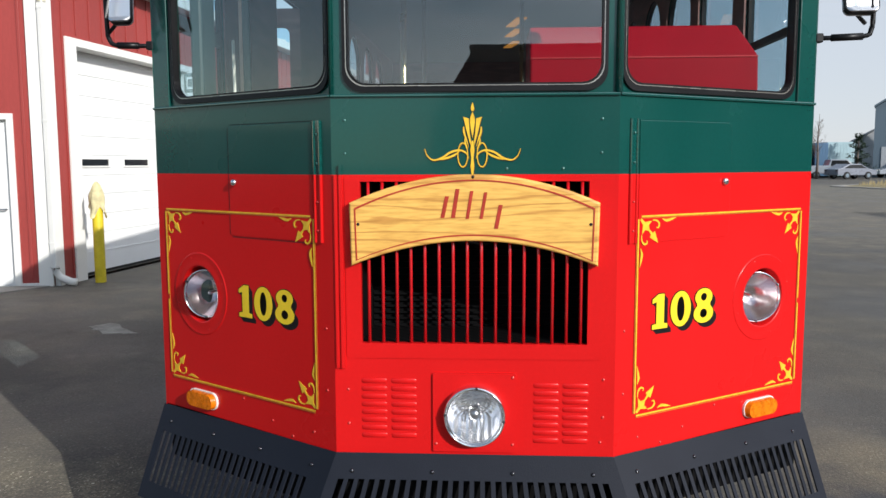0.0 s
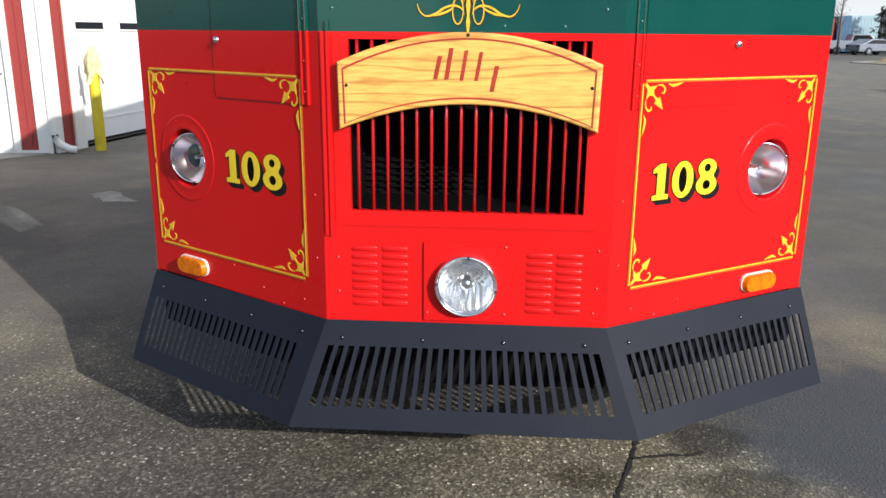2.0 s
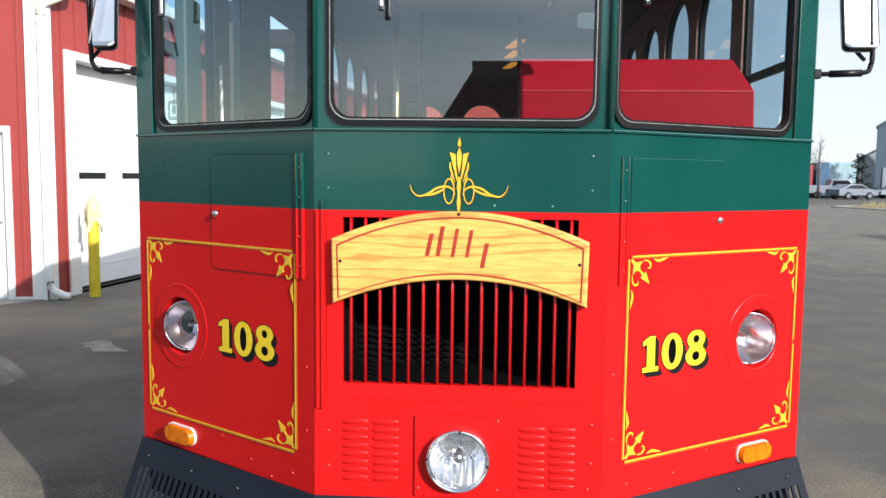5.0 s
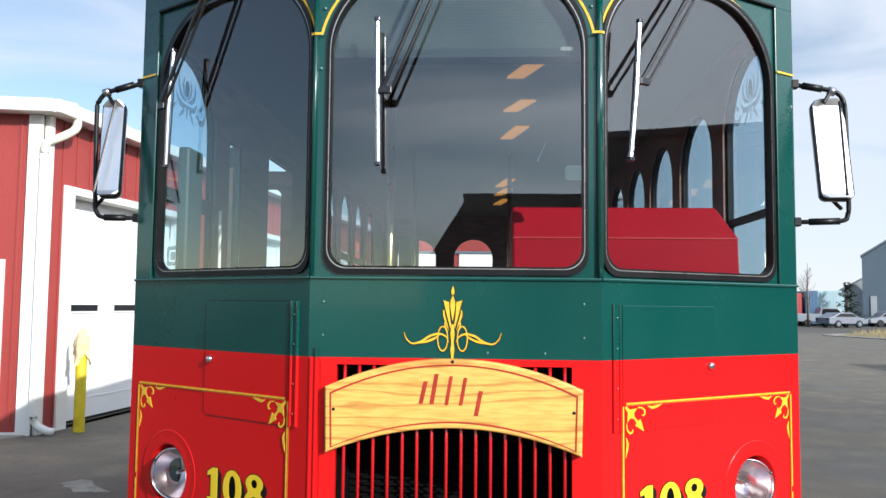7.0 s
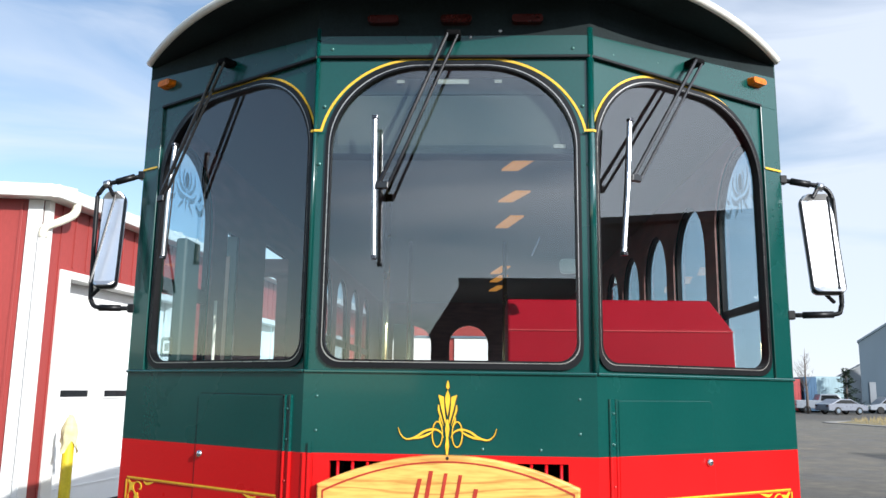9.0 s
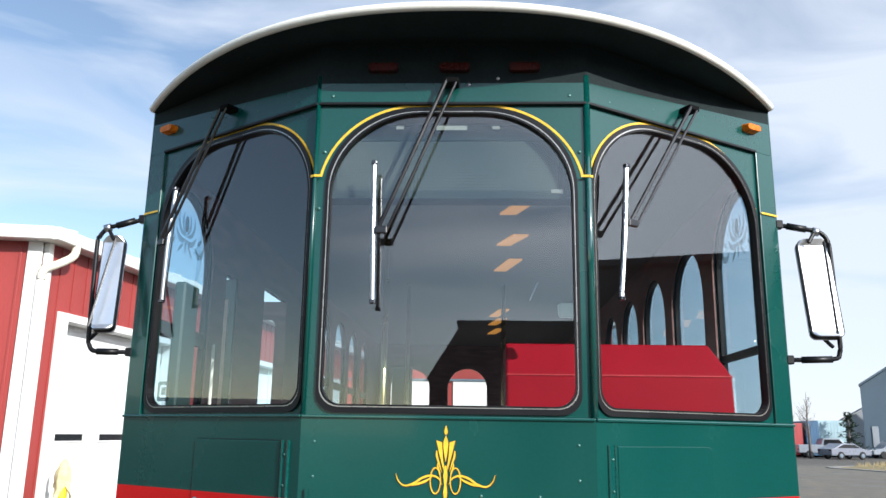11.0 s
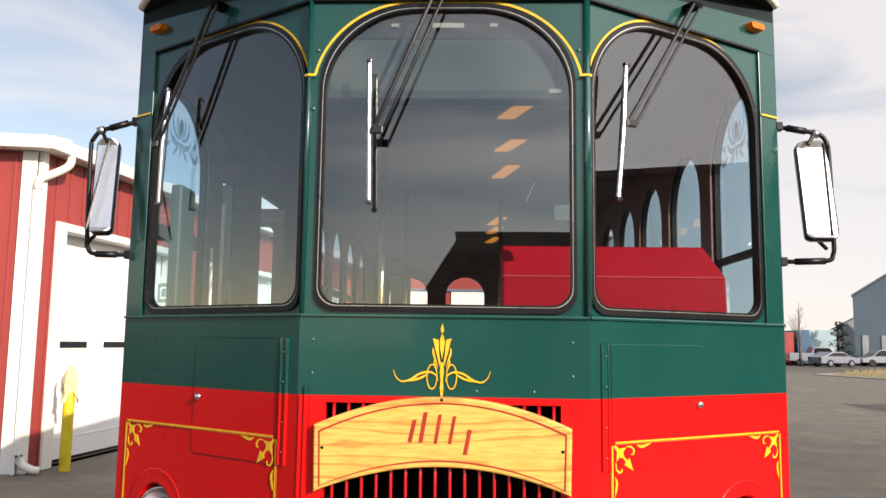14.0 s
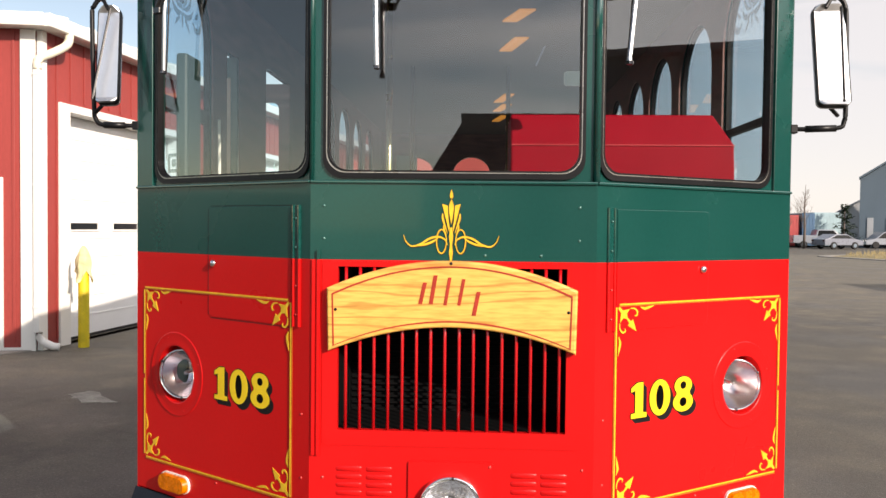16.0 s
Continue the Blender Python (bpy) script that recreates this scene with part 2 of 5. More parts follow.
    k.new(patch.outputs[0], r2.inputs[0])
    e = r3.color_ramp.elements
    e[0].position, e[0].color = 0.45, (0.90, 0.90, 0.90, 1)
    e[1].position, e[1].color = 0.75, (1.34, 1.30, 1.20, 1)
    k.new(dust.outputs[0], r3.inputs[0])
    m1, m2 = n.new("ShaderNodeMixRGB"), n.new("ShaderNodeMixRGB")
    for q in (m1, m2):
        q.blend_type, q.inputs[0].default_value = "MULTIPLY", 1.0
    k.new(worn.outputs[0], m1.inputs[1])
    k.new(r2.outputs[0], m1.inputs[2])
    k.new(m1.outputs[0], m2.inputs[1])
    k.new(r3.outputs[0], m2.inputs[2])
    # worn, oily and patched spots, and painted light, with ragged borders: centre, radii, colour, strength, raggedness,
    # mixed or multiplied
    last = m2.outputs[0]
    for c, r, col, f, rag, mode in (((0.56, 0.05), (0.80, 0.60), (2.35, 2.3, 2.05), 1.0, 0.9, "MULTIPLY"),
                                    # far right: sheen at a grazing view, painted as a paler area
                                    ((19.0, 30.0), (16.0, 24.0), (1.60, 1.60, 1.56), 1.0, 0.5, "MULTIPLY"),
                                    ((-2.35, 1.15), (0.75, 0.45), (1.35, 1.33, 1.25), 1.0, 1.2, "MULTIPLY"),
                                    ((2.10, 1.85), (0.42, 0.40), (1.5, 1.45, 1.3), 1.0, 1.0, "MULTIPLY"),
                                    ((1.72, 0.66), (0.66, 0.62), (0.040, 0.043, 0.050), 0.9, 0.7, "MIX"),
                                    ((-3.55, 3.75), (1.0, 0.9), (0.74, 0.74, 0.75), 1.0, 1.8, "MULTIPLY"),
                                    # next four: brightening and sun dapples painted into the trolley's shadow on the
                                    # left
                                    ((-2.5, 3.6), (0.7, 0.4), (1.25, 1.25, 1.22), 1.0, 1.8, "MULTIPLY"),
                                    ((-4.6, 6.5), (2.6, 1.2), (1.35, 1.35, 1.33), 1.0, 0.6, "MULTIPLY"),
                                    ((-3.4, 4.4), (2.6, 3.6), (1.36, 1.36, 1.34), 1.0, 0.5, "MULTIPLY"),
                                    ((-3.3, 4.2), (0.8, 0.32), (1.35, 1.35, 1.33), 1.0, 2.0, "MULTIPLY"),
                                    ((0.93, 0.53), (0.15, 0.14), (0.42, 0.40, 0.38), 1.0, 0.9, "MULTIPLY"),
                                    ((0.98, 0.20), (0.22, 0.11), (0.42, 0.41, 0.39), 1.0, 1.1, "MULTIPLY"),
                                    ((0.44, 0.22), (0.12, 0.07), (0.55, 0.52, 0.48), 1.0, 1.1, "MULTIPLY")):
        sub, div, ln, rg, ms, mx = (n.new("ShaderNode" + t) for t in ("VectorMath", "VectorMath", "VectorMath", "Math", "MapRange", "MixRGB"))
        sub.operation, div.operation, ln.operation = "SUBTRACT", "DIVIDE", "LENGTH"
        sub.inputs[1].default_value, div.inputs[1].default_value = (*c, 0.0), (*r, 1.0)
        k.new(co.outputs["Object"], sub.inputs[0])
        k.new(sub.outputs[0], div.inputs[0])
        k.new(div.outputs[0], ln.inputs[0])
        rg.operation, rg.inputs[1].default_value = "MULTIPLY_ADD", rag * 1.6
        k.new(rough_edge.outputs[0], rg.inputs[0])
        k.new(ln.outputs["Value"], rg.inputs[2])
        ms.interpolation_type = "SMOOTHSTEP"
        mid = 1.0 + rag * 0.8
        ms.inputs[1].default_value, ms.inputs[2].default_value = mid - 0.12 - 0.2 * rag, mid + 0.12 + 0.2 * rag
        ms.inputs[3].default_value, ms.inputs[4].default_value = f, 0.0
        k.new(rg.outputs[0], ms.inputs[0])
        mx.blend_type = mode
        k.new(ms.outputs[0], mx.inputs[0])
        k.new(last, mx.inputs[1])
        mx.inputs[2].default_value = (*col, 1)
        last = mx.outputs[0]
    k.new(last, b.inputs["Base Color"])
    mr = n.new("ShaderNodeMapRange")
    mr.inputs[1].default_value, mr.inputs[2].default_value = 0.35, 0.6
    mr.inputs[3].default_value, mr.inputs[4].default_value = 0.6, 0.9
    k.new(patch.outputs[0], mr.inputs[0])
    k.new(mr.outputs[0], b.inputs["Roughness"])
    bp = n.new("ShaderNodeBump")
    bp.inputs["Strength"].default_value, bp.inputs["Distance"].default_value = 0.6, 0.004
    k.new(vor.outputs["Distance"], bp.inputs["Height"])
    k.new(bp.outputs[0], b.inputs["Normal"])
    return mat


def sign_wood():
    """Varnished pale oak with long wavy figure."""
    mat = bpy.data.materials.new("varnished_oak")
    mat.use_nodes = True
    n, k = mat.node_tree.nodes, mat.node_tree.links
    b = n["Principled BSDF"]
    co, mp = n.new("ShaderNodeTexCoord"), n.new("ShaderNodeMapping")
    mp.inputs["Scale"].default_value = (1.1, 3.0, 9.0)
    k.new(co.outputs["Object"], mp.inputs["Vector"])
    w, f = n.new("ShaderNodeTexWave"), n.new("ShaderNodeTexNoise")
    w.wave_type, w.bands_direction = "BANDS", "Z"
    w.inputs["Scale"].default_value, w.inputs["Distortion"].default_value = 0.85, 15.0
    w.inputs["Detail"].default_value, w.inputs["Detail Scale"].default_value = 3.0, 1.2
    f.inputs["Scale"].default_value, f.inputs["Detail"].default_value = 14, 6
    k.new(mp.outputs[0], w.inputs["Vector"])
    k.new(mp.outputs[0], f.inputs["Vector"])
    r, r2, mx = n.new("ShaderNodeValToRGB"), n.new("ShaderNodeValToRGB"), n.new("ShaderNodeMixRGB")
    e = r.color_ramp.elements
    e[0].position, e[0].color = 0.0, (0.55, 0.27, 0.062, 1)
    e[1].position, e[1].color = 0.17, (0.78, 0.45, 0.112, 1)
    k.new(w.outputs[0], r.inputs[0])
    e = r2.color_ramp.elements
    e[0].position, e[0].color = 0.3, (0.80, 0.74, 0.64, 1)
    e[1].position, e[1].color = 0.6, (1.05, 1.05, 1.0, 1)
    k.new(f.outputs[0], r2.inputs[0])
    mx.blend_type, mx.inputs[0].default_value = "MULTIPLY", 1.0
    k.new(r.outputs[0], mx.inputs[1])
    k.new(r2.outputs[0], mx.inputs[2])
    k.new(mx.outputs[0], b.inputs["Base Color"])
    b.inputs["Roughness"].default_value, b.inputs["Coat Weight"].default_value = 0.4, 0.4
    return mat


ASPHALT, OAK = asphalt(), sign_wood()
POLISHED = material("satin_polished_steel", (0.95, 0.95, 0.95), 0.36, metal=1.0, vary=0.03, rough_vary=0.05, bump=0.0)
SIGN_RED = material("sign_red", (0.42, 0.03, 0.012), 0.5, vary=0.15, scale=20)


# ---- mesh helpers ----
def part(name, bm, mats, parent=None, label="", m=None, smooth=False):
    me = bpy.data.meshes.new(name)
    bmesh.ops.recalc_face_normals(bm, faces=bm.faces)
    if smooth:
        for f in bm.faces:
            f.smooth = True
    bm.to_mesh(me)
    bm.free()
    for mat in mats if isinstance(mats, (list, tuple)) else [mats]:
        me.materials.append(mat)
    return put(name, me, parent, label, m)


def put(name, me, parent=None, label="", m=None):
    ob = new(name, me)
    ob.parent = parent
    if m is not None:
        ob.matrix_local = m
    if label:
        ob["label"] = label
    return ob


def thing(name, label, category, m=None, group="", kind=""):
    ob = new(name)
    ob.empty_display_size = 0.1
    if m is not None:
        ob.matrix_world = m
    return tagged(ob, label, category, group, kind)


def plate(bm, outline, holes=(), y0=0.0, y1=0.01, index=0):
    """A flat plate in the x-z plane from y0 (outer face) to y1, with holes."""
    edges = []
    for loop in (outline, *holes):
        vs = [bm.verts.new((x, y0, z)) for x, z in loop]
        edges += [bm.edges.new((vs[i - 1], vs[i])) for i in range(len(vs))]
    made = bmesh.ops.triangle_fill(bm, edges=edges, use_beauty=True, use_dissolve=False)
    faces = [g for g in made["geom"] if isinstance(g, bmesh.types.BMFace)]
    ext = bmesh.ops.extrude_face_region(bm, geom=faces)["geom"]
    vs = [g for g in ext if isinstance(g, bmesh.types.BMVert)]
    bmesh.ops.translate(bm, verts=vs, vec=(0, y1 - y0, 0))
    for f in {f for v in vs for f in v.link_faces} | set(faces):
        f.material_index = index
    return bm


def prism(outline, z0, z1):
    """An upright bar with the given plan."""
    bm = bmesh.new()
    lo, hi = ([bm.verts.new((x, y, z)) for x, y in outline] for z in (z0, z1))
    n = len(outline)
    for i in range(n):
        bm.faces.new((lo[i], lo[(i + 1) % n], hi[(i + 1) % n], hi[i]))
    bm.faces.new(lo)
    bm.faces.new(hi)
    return bm


def rect(x0, x1, z0, z1, r=0.0, n=4):
    if r <= 0:
        return [(x0, z0), (x1, z0), (x1, z1), (x0, z1)]
    out = []
    for cx, cz, a in ((x1 - r, z0 + r, -90), (x1 - r, z1 - r, 0), (x0 + r, z1 - r, 90), (x0 + r, z0 + r, 180)):
        out += [(cx + r * math.cos(radians(a + 90 * i / n)), cz + r * math.sin(radians(a + 90 * i / n))) for i in range(n + 1)]
    return out


def circle(cx, cz, r, n=40, rz=None):
    return [(cx + r * math.cos(2 * math.pi * i / n), cz + (rz or r) * math.sin(2 * math.pi * i / n)) for i in range(n)]


def arch(cx, hw, z0, z1, rb=0.06, ax=0.29, az=0.27, n=18):
    """Window outline: rounded sill corners, elliptic shoulders, flat crown."""
    out = []
    for sx, a in ((1, -90),):
        out += [(cx + hw - rb + rb * math.cos(radians(-90 + 90 * i / 6)), z0 + rb + rb * math.sin(radians(-90 + 90 * i / 6))) for i in range(7)]
    out += [(cx + hw - ax + ax * math.cos(radians(90 * i / n)), z1 - az + az * math.sin(radians(90 * i / n))) for i in range(n + 1)]
    out += [(2 * cx - x, z) for x, z in reversed(out)]
    return out


def box(bm, x0, x1, y0, y1, z0, z1, bevel=0.0, index=0):
    vs = bmesh.ops.create_cube(bm, size=1.0)["verts"]
    for v in vs:
        v.co = Vector(((x0 + x1) / 2 + v.co.x * (x1 - x0), (y0 + y1) / 2 + v.co.y * (y1 - y0), (z0 + z1) / 2 + v.co.z * (z1 - z0)))
    fs = {f for v in vs for f in v.link_faces}
    for f in fs:
        f.material_index = index
    if bevel > 0:
        bmesh.ops.bevel(bm, geom=list({e for v in vs for e in v.link_edges}), offset=bevel, segments=2, affect="EDGES", profile=0.5, material=-1)
    return bm


def lathe(bm, profile, n=32, cx=0.0, cz=0.0, index=0, close=False):
    """Turn (radius, y) pairs round the y axis through (cx, cz)."""
    rings = []
    for r, y in profile:
        if r < 1e-6:
            rings.append([bm.verts.new((cx, y, cz))])
        else:
            rings.append([bm.verts.new((cx + r * math.cos(2 * math.pi * i / n), y, cz + r * math.sin(2 * math.pi * i / n))) for i in range(n)])
    for a, b in zip(rings, rings[1:]):
        for i in range(n):
            j = (i + 1) % n
            if len(a) == 1:
                f = bm.faces.new((a[0], b[i], b[j]))
            elif len(b) == 1:
                f = bm.faces.new((a[i], a[j], b[0]))
            else:
                f = bm.faces.new((a[i], a[j], b[j], b[i]))
            f.material_index = index
    return bm


def tube(bm, pts, r, n=8, index=0, flat=1.0):
    """Sweep a round bar along points; r may be one radius or one for each point."""
    pts = [Vector(p) for p in pts]
    rings = []
    for i, p in enumerate(pts):
        d = (pts[min(i + 1, len(pts) - 1)] - pts[max(i - 1, 0)]).normalized()
        side = d.cross(Vector((0, 0, 1)))
        side = d.cross(Vector((0, 1, 0))) if side.length < 0.2 else side
        side.normalize()
        up = side.cross(d)
        rr = r[i] if isinstance(r, (list, tuple)) else r
        rings.append([bm.verts.new(p + side * rr * math.cos(2 * math.pi * j / n) + up * rr * flat * math.sin(2 * math.pi * j / n)) for j in range(n)])
    for a, b in zip(rings, rings[1:]):
        for j in range(n):
            bm.faces.new((a[j], a[(j + 1) % n], b[(j + 1) % n], b[j])).material_index = index
    for ring in (rings[0], rings[-1]):
        bm.faces.new(ring).material_index = index
    return bm


def smooth_path(pts, n=8):
    """Catmull-Rom through the points."""
    p = [Vector(q) for q in pts]
    p = [2 * p[0] - p[1], *p, 2 * p[-1] - p[-2]]
    out = []
    for i in range(1, len(p) - 2):
        a, b, c, d = p[i - 1:i + 3]
        for j in range(n):
            t = j / n
            out.append(0.5 * (2 * b + (c - a) * t + (2 * a - 5 * b + 4 * c - d) * t * t + (3 * b - a - 3 * c + d) * t ** 3))
    return out + [p[-2]]


def stroke(bm, pts, widths, y=-0.0015, n=8, index=0):
    """A painted stroke in the x-z plane, its width running through the given widths; a thin film of paint."""
    line = smooth_path([(x, z) for x, z in pts], n) if n > 1 else [Vector(q) for q in pts]
    rows = []
    for i, p in enumerate(line):
        d = (line[min(i + 1, len(line) - 1)] - line[max(i - 1, 0)]).normalized()
        s = i / max(len(line) - 1, 1) * (len(widths) - 1)
        a = min(int(s), len(widths) - 2)
        w = max((widths[a] + (widths[a + 1] - widths[a]) * (s - a)) / 2, 0.0003)
        nrm = Vector((-d.y, d.x))
        rows.append([bm.verts.new((q.x, yy, q.y)) for yy in (y, y + 0.0013) for q in (p + nrm * w, p - nrm * w)])
    for a, b in zip(rows, rows[1:]):
        for f in ((a[0], a[1], b[1], b[0]), (a[0], b[0], b[2], a[2]), (a[1], a[3], b[3], b[1])):
            bm.faces.new(f).material_index = index
    return bm


def leaf(bm, pts, y=-0.0018, index=0):
    """A filled painted shape."""
    return plate(bm, pts, (), y, y + 0.0015, index)


# ---- the trolley ----
W, ANGLE = 0.437, math.atan2(0.507, 0.763)
SIDE_U = math.hypot(0.763, 0.507)
FACE = {0: Matrix.Identity(4), 1: Matrix.Translation((W, 0, 0)) @ Matrix.Rotation(ANGLE, 4, "Z"),
        -1: Matrix.Translation((-W, 0, 0)) @ Matrix.Rotation(-ANGLE, 4, "Z")}
Z_BOT, Z_LINE, Z_LEDGE, Z_RECESS, Z_TOP = 0.652, 1.535, 1.772, 2.773, 2.99
LENGTH = 7.6
trolley = thing("trolley_bus", "red and green trolley bus with gold scrollwork parked on asphalt", "trolley bus")


def span(s):
    return (-W, W) if s == 0 else (0, SIDE_U) if s > 0 else (-SIDE_U, 0)


for s in (0, 1, -1):
    x0, x1 = span(s)
    cu = 0.0 if s == 0 else 0.412 * s
    lamp = [] if s == 0 else [circle(0.676 * s, 1.10, 0.112, 40)]
    grille = [rect(-0.350, 0.350, 1.010, 1.514), circle(0.003, 0.783, 0.084, 32)] if s == 0 else []
    part("lower_panel", plate(bmesh.new(), rect(x0, x1, Z_BOT, Z_LINE), lamp + grille, 0, 0.02), RED, trolley, "glossy red painted panel", FACE[s])
    part("belt_panel", plate(bmesh.new(), rect(x0, x1, Z_LINE, Z_LEDGE), (), 0, 0.02), GREEN, trolley, "glossy dark green painted panel", FACE[s])
    inner = arch(cu, 0.392, 1.800, 2.750)
    part("window_panel", plate(bmesh.new(), rect(x0, x1, Z_LEDGE, Z_RECESS), [inner], 0.012, 0.04), GREEN, trolley, "", FACE[s])
    # above this sloping line the visor's shadow is painted on the fascia
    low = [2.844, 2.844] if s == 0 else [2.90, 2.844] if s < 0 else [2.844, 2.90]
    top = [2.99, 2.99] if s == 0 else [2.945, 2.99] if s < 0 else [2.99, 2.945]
    part("fascia", plate(bmesh.new(), [(x0, Z_RECESS), (x1, Z_RECESS), (x1, low[1]), (x0, low[0])], (), 0.002, 0.03), GREEN, trolley, "", FACE[s])
    part("visor_shade_band", plate(bmesh.new(), [(x0, low[0]), (x1, low[1]), (x1, top[1]), (x0, top[0])], (), 0.002, 0.03), SOFFIT_SHADE, trolley, "dark band painted on the fascia for the visor's shadow", FACE[s])
    # black strip stands for the shadow edge over the recessed window panel
    end = (x0 + 0.003, x1 - 0.003) if s == 0 else (0.003, 0.826) if s > 0 else (-0.826, -0.003)
    bm = box(bmesh.new(), *end, -0.003, 0.012, Z_RECESS - 0.0045, Z_RECESS + 0.0045, 0.0015)
    part("recess_shade_strip", bm, BLACK, trolley, "", FACE[s])
    bm = box(bmesh.new(), x0, x1, -0.009, 0.012, Z_LEDGE - 0.003, Z_LEDGE + 0.006, 0.003)
    part("ledge", bm, GREEN_GLOSS, trolley, "", FACE[s])
    gasket = part("window_gasket", plate(bmesh.new(), arch(cu, 0.400, 1.785, 2.7590), [arch(cu, 0.3905, 1.802, 2.7480)], 0.003, 0.03), RUBBER, trolley, "black rubber window gasket", FACE[s])
    part("bead", plate(bmesh.new(), arch(cu, 0.3907, 1.8018, 2.7482), [arch(cu, 0.3873, 1.8050, 2.7448)], 0.0045, 0.03), BEAD, gasket, "bright metal bead")
    part("lip", plate(bmesh.new(), arch(cu, 0.3875, 1.8048, 2.7450), [arch(cu, 0.3825, 1.8100, 2.7395)], 0.003, 0.03), RUBBER, gasket)
    pane = part("windshield_pane", plate(bmesh.new(), arch(cu, 0.387, 1.806, 2.7435), (), 0.020, 0.0205), PANE, trolley, "clear glass reflecting the sky", FACE[s])
    pane.visible_shadow = False
    if s:
        a, b = sorted((0.826 * s, 0.916 * s))
        part("corner_post", box(bmesh.new(), a, b, 0.002, 0.03, Z_LEDGE + 0.006, Z_RECESS, 0.002), GREEN, trolley, "", FACE[s])
for s in (-1, 1):
    r = 0.0115 if s > 0 else 0.007
    bm = tube(bmesh.new(), [(s * (W - 0.002), r - 0.002, Z_LEDGE + 0.007), (s * (W - 0.002), r - 0.002, 2.87)], r, 16)
    part("corner_trim", bm, GREEN_GLOSS if s > 0 else GREEN, trolley, "", None, True)

# skirt below the body
SKIRT_FACES = {0: ((-W, -0.006, 0.656), (W, -0.006, 0.656), (-0.54, -0.132, 0.342), (0.54, -0.132, 0.342), 26),
               1: ((W, -0.006, 0.656), (1.205, 0.503, 0.650), (0.54, -0.132, 0.342), (1.256, 0.344, 0.345), 24),
               -1: ((-1.205, 0.503, 0.650), (-W, -0.006, 0.656), (-1.256, 0.344, 0.345), (-0.54, -0.132, 0.342), 24)}
for s, (a, b, c, d, count) in SKIRT_FACES.items():
    a, b, c, d = (Vector(v) for v in (a, b, c, d))
    nrm = (b - a).cross(c - a).normalized()
    nrm = nrm if nrm.y > 0 else -nrm

    def at(u, v):
        return (a.lerp(b, u)).lerp(c.lerp(d, u), v)

    def slab(bm, u0, u1, v0, v1, u0b=None, u1b=None, thick=0.006):
        vs = []
        for off in (0, thick):
            for u, v in ((u0, v0), (u1, v0), (u1, v1), (u0, v1)):
                vs.append(bm.verts.new(at(u, v) + nrm * off))
        for f in ((0, 1, 2, 3), (7, 6, 5, 4), (0, 4, 5, 1), (1, 5, 6, 2), (2, 6, 7, 3), (3, 7, 4, 0)):
            bm.faces.new([vs[i] for i in f])

    e0, e1, v0, v1 = {0: (0.037, 0.953, 0.24, 0.80), 1: (0.052, 0.958, 0.265, 0.80), -1: (0.042, 0.905, 0.285, 0.82)}[s]
    skirt = bmesh.new()
    for q in ((0, 1, 0, v0), (0, 1, v1, 1), (0, e0, v0, v1), (e1, 1, v0, v1)):
        slab(skirt, *q)
    skirt = part("skirt_panel", skirt, SKIRT, trolley, "dark grey slotted steel skirt")
    pitch = (e1 - e0) / (count - 0.42)
    for i in range(count - 1):
        u = e0 + pitch * (i + 0.58)
        bm = bmesh.new()
        slab(bm, u, u + pitch * 0.42, v0, v1)
        part("slat", bm, SKIRT, skirt)

for s in (0, 1, -1):
    x0, x1 = span(s)
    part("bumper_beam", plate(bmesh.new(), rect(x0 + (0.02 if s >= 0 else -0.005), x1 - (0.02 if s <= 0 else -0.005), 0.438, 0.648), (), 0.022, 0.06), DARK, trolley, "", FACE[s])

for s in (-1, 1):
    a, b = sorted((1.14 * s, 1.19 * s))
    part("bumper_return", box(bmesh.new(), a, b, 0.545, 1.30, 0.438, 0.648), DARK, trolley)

# roof with its visor
def roof_edge(x):
    """Front edge of the visor in plan, and its height."""
    q = min(abs(x) / 1.205, 1.0)
    return -0.25 + 0.75 * q ** 2.35, 2.955 + 0.011 * (1 - q ** 2)


bm = bmesh.new()
grid = []
COLS = 48
for j in range(14):
    row = []
    for i in range(COLS + 1):
        x = 1.205 * math.sin(math.pi / 2 * (2 * i / COLS - 1))
        q = abs(x) / 1.205
        y0, z0 = roof_edge(x)
        crown = 0.42 * math.sqrt(max(1 - q * q, 0))
        t = j / 13
        y = y0 + (LENGTH - y0) * t
        z = z0 + crown * (1 - (1 - min(1, t * 3)) ** 2)
        row.append(bm.verts.new((x, y, z)))
    grid.append(row)
for a, b in zip(grid, grid[1:]):
    for i in range(COLS):
        bm.faces.new((a[i], a[i + 1], b[i + 1], b[i]))
part("roof", bm, CREAM, trolley, "cream painted vaulted roof", None, True)
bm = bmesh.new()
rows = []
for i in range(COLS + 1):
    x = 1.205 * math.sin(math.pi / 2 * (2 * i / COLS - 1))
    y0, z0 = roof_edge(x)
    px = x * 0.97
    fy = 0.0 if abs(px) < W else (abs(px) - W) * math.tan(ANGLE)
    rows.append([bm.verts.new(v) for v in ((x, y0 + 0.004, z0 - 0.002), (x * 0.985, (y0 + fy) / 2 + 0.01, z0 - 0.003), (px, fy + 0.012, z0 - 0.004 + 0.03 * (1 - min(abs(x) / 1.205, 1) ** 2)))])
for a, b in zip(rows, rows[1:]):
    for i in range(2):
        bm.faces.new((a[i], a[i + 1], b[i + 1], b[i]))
part("visor_soffit", bm, SOFFIT_SHADE, trolley, "dark underside of the roof visor", None, True)
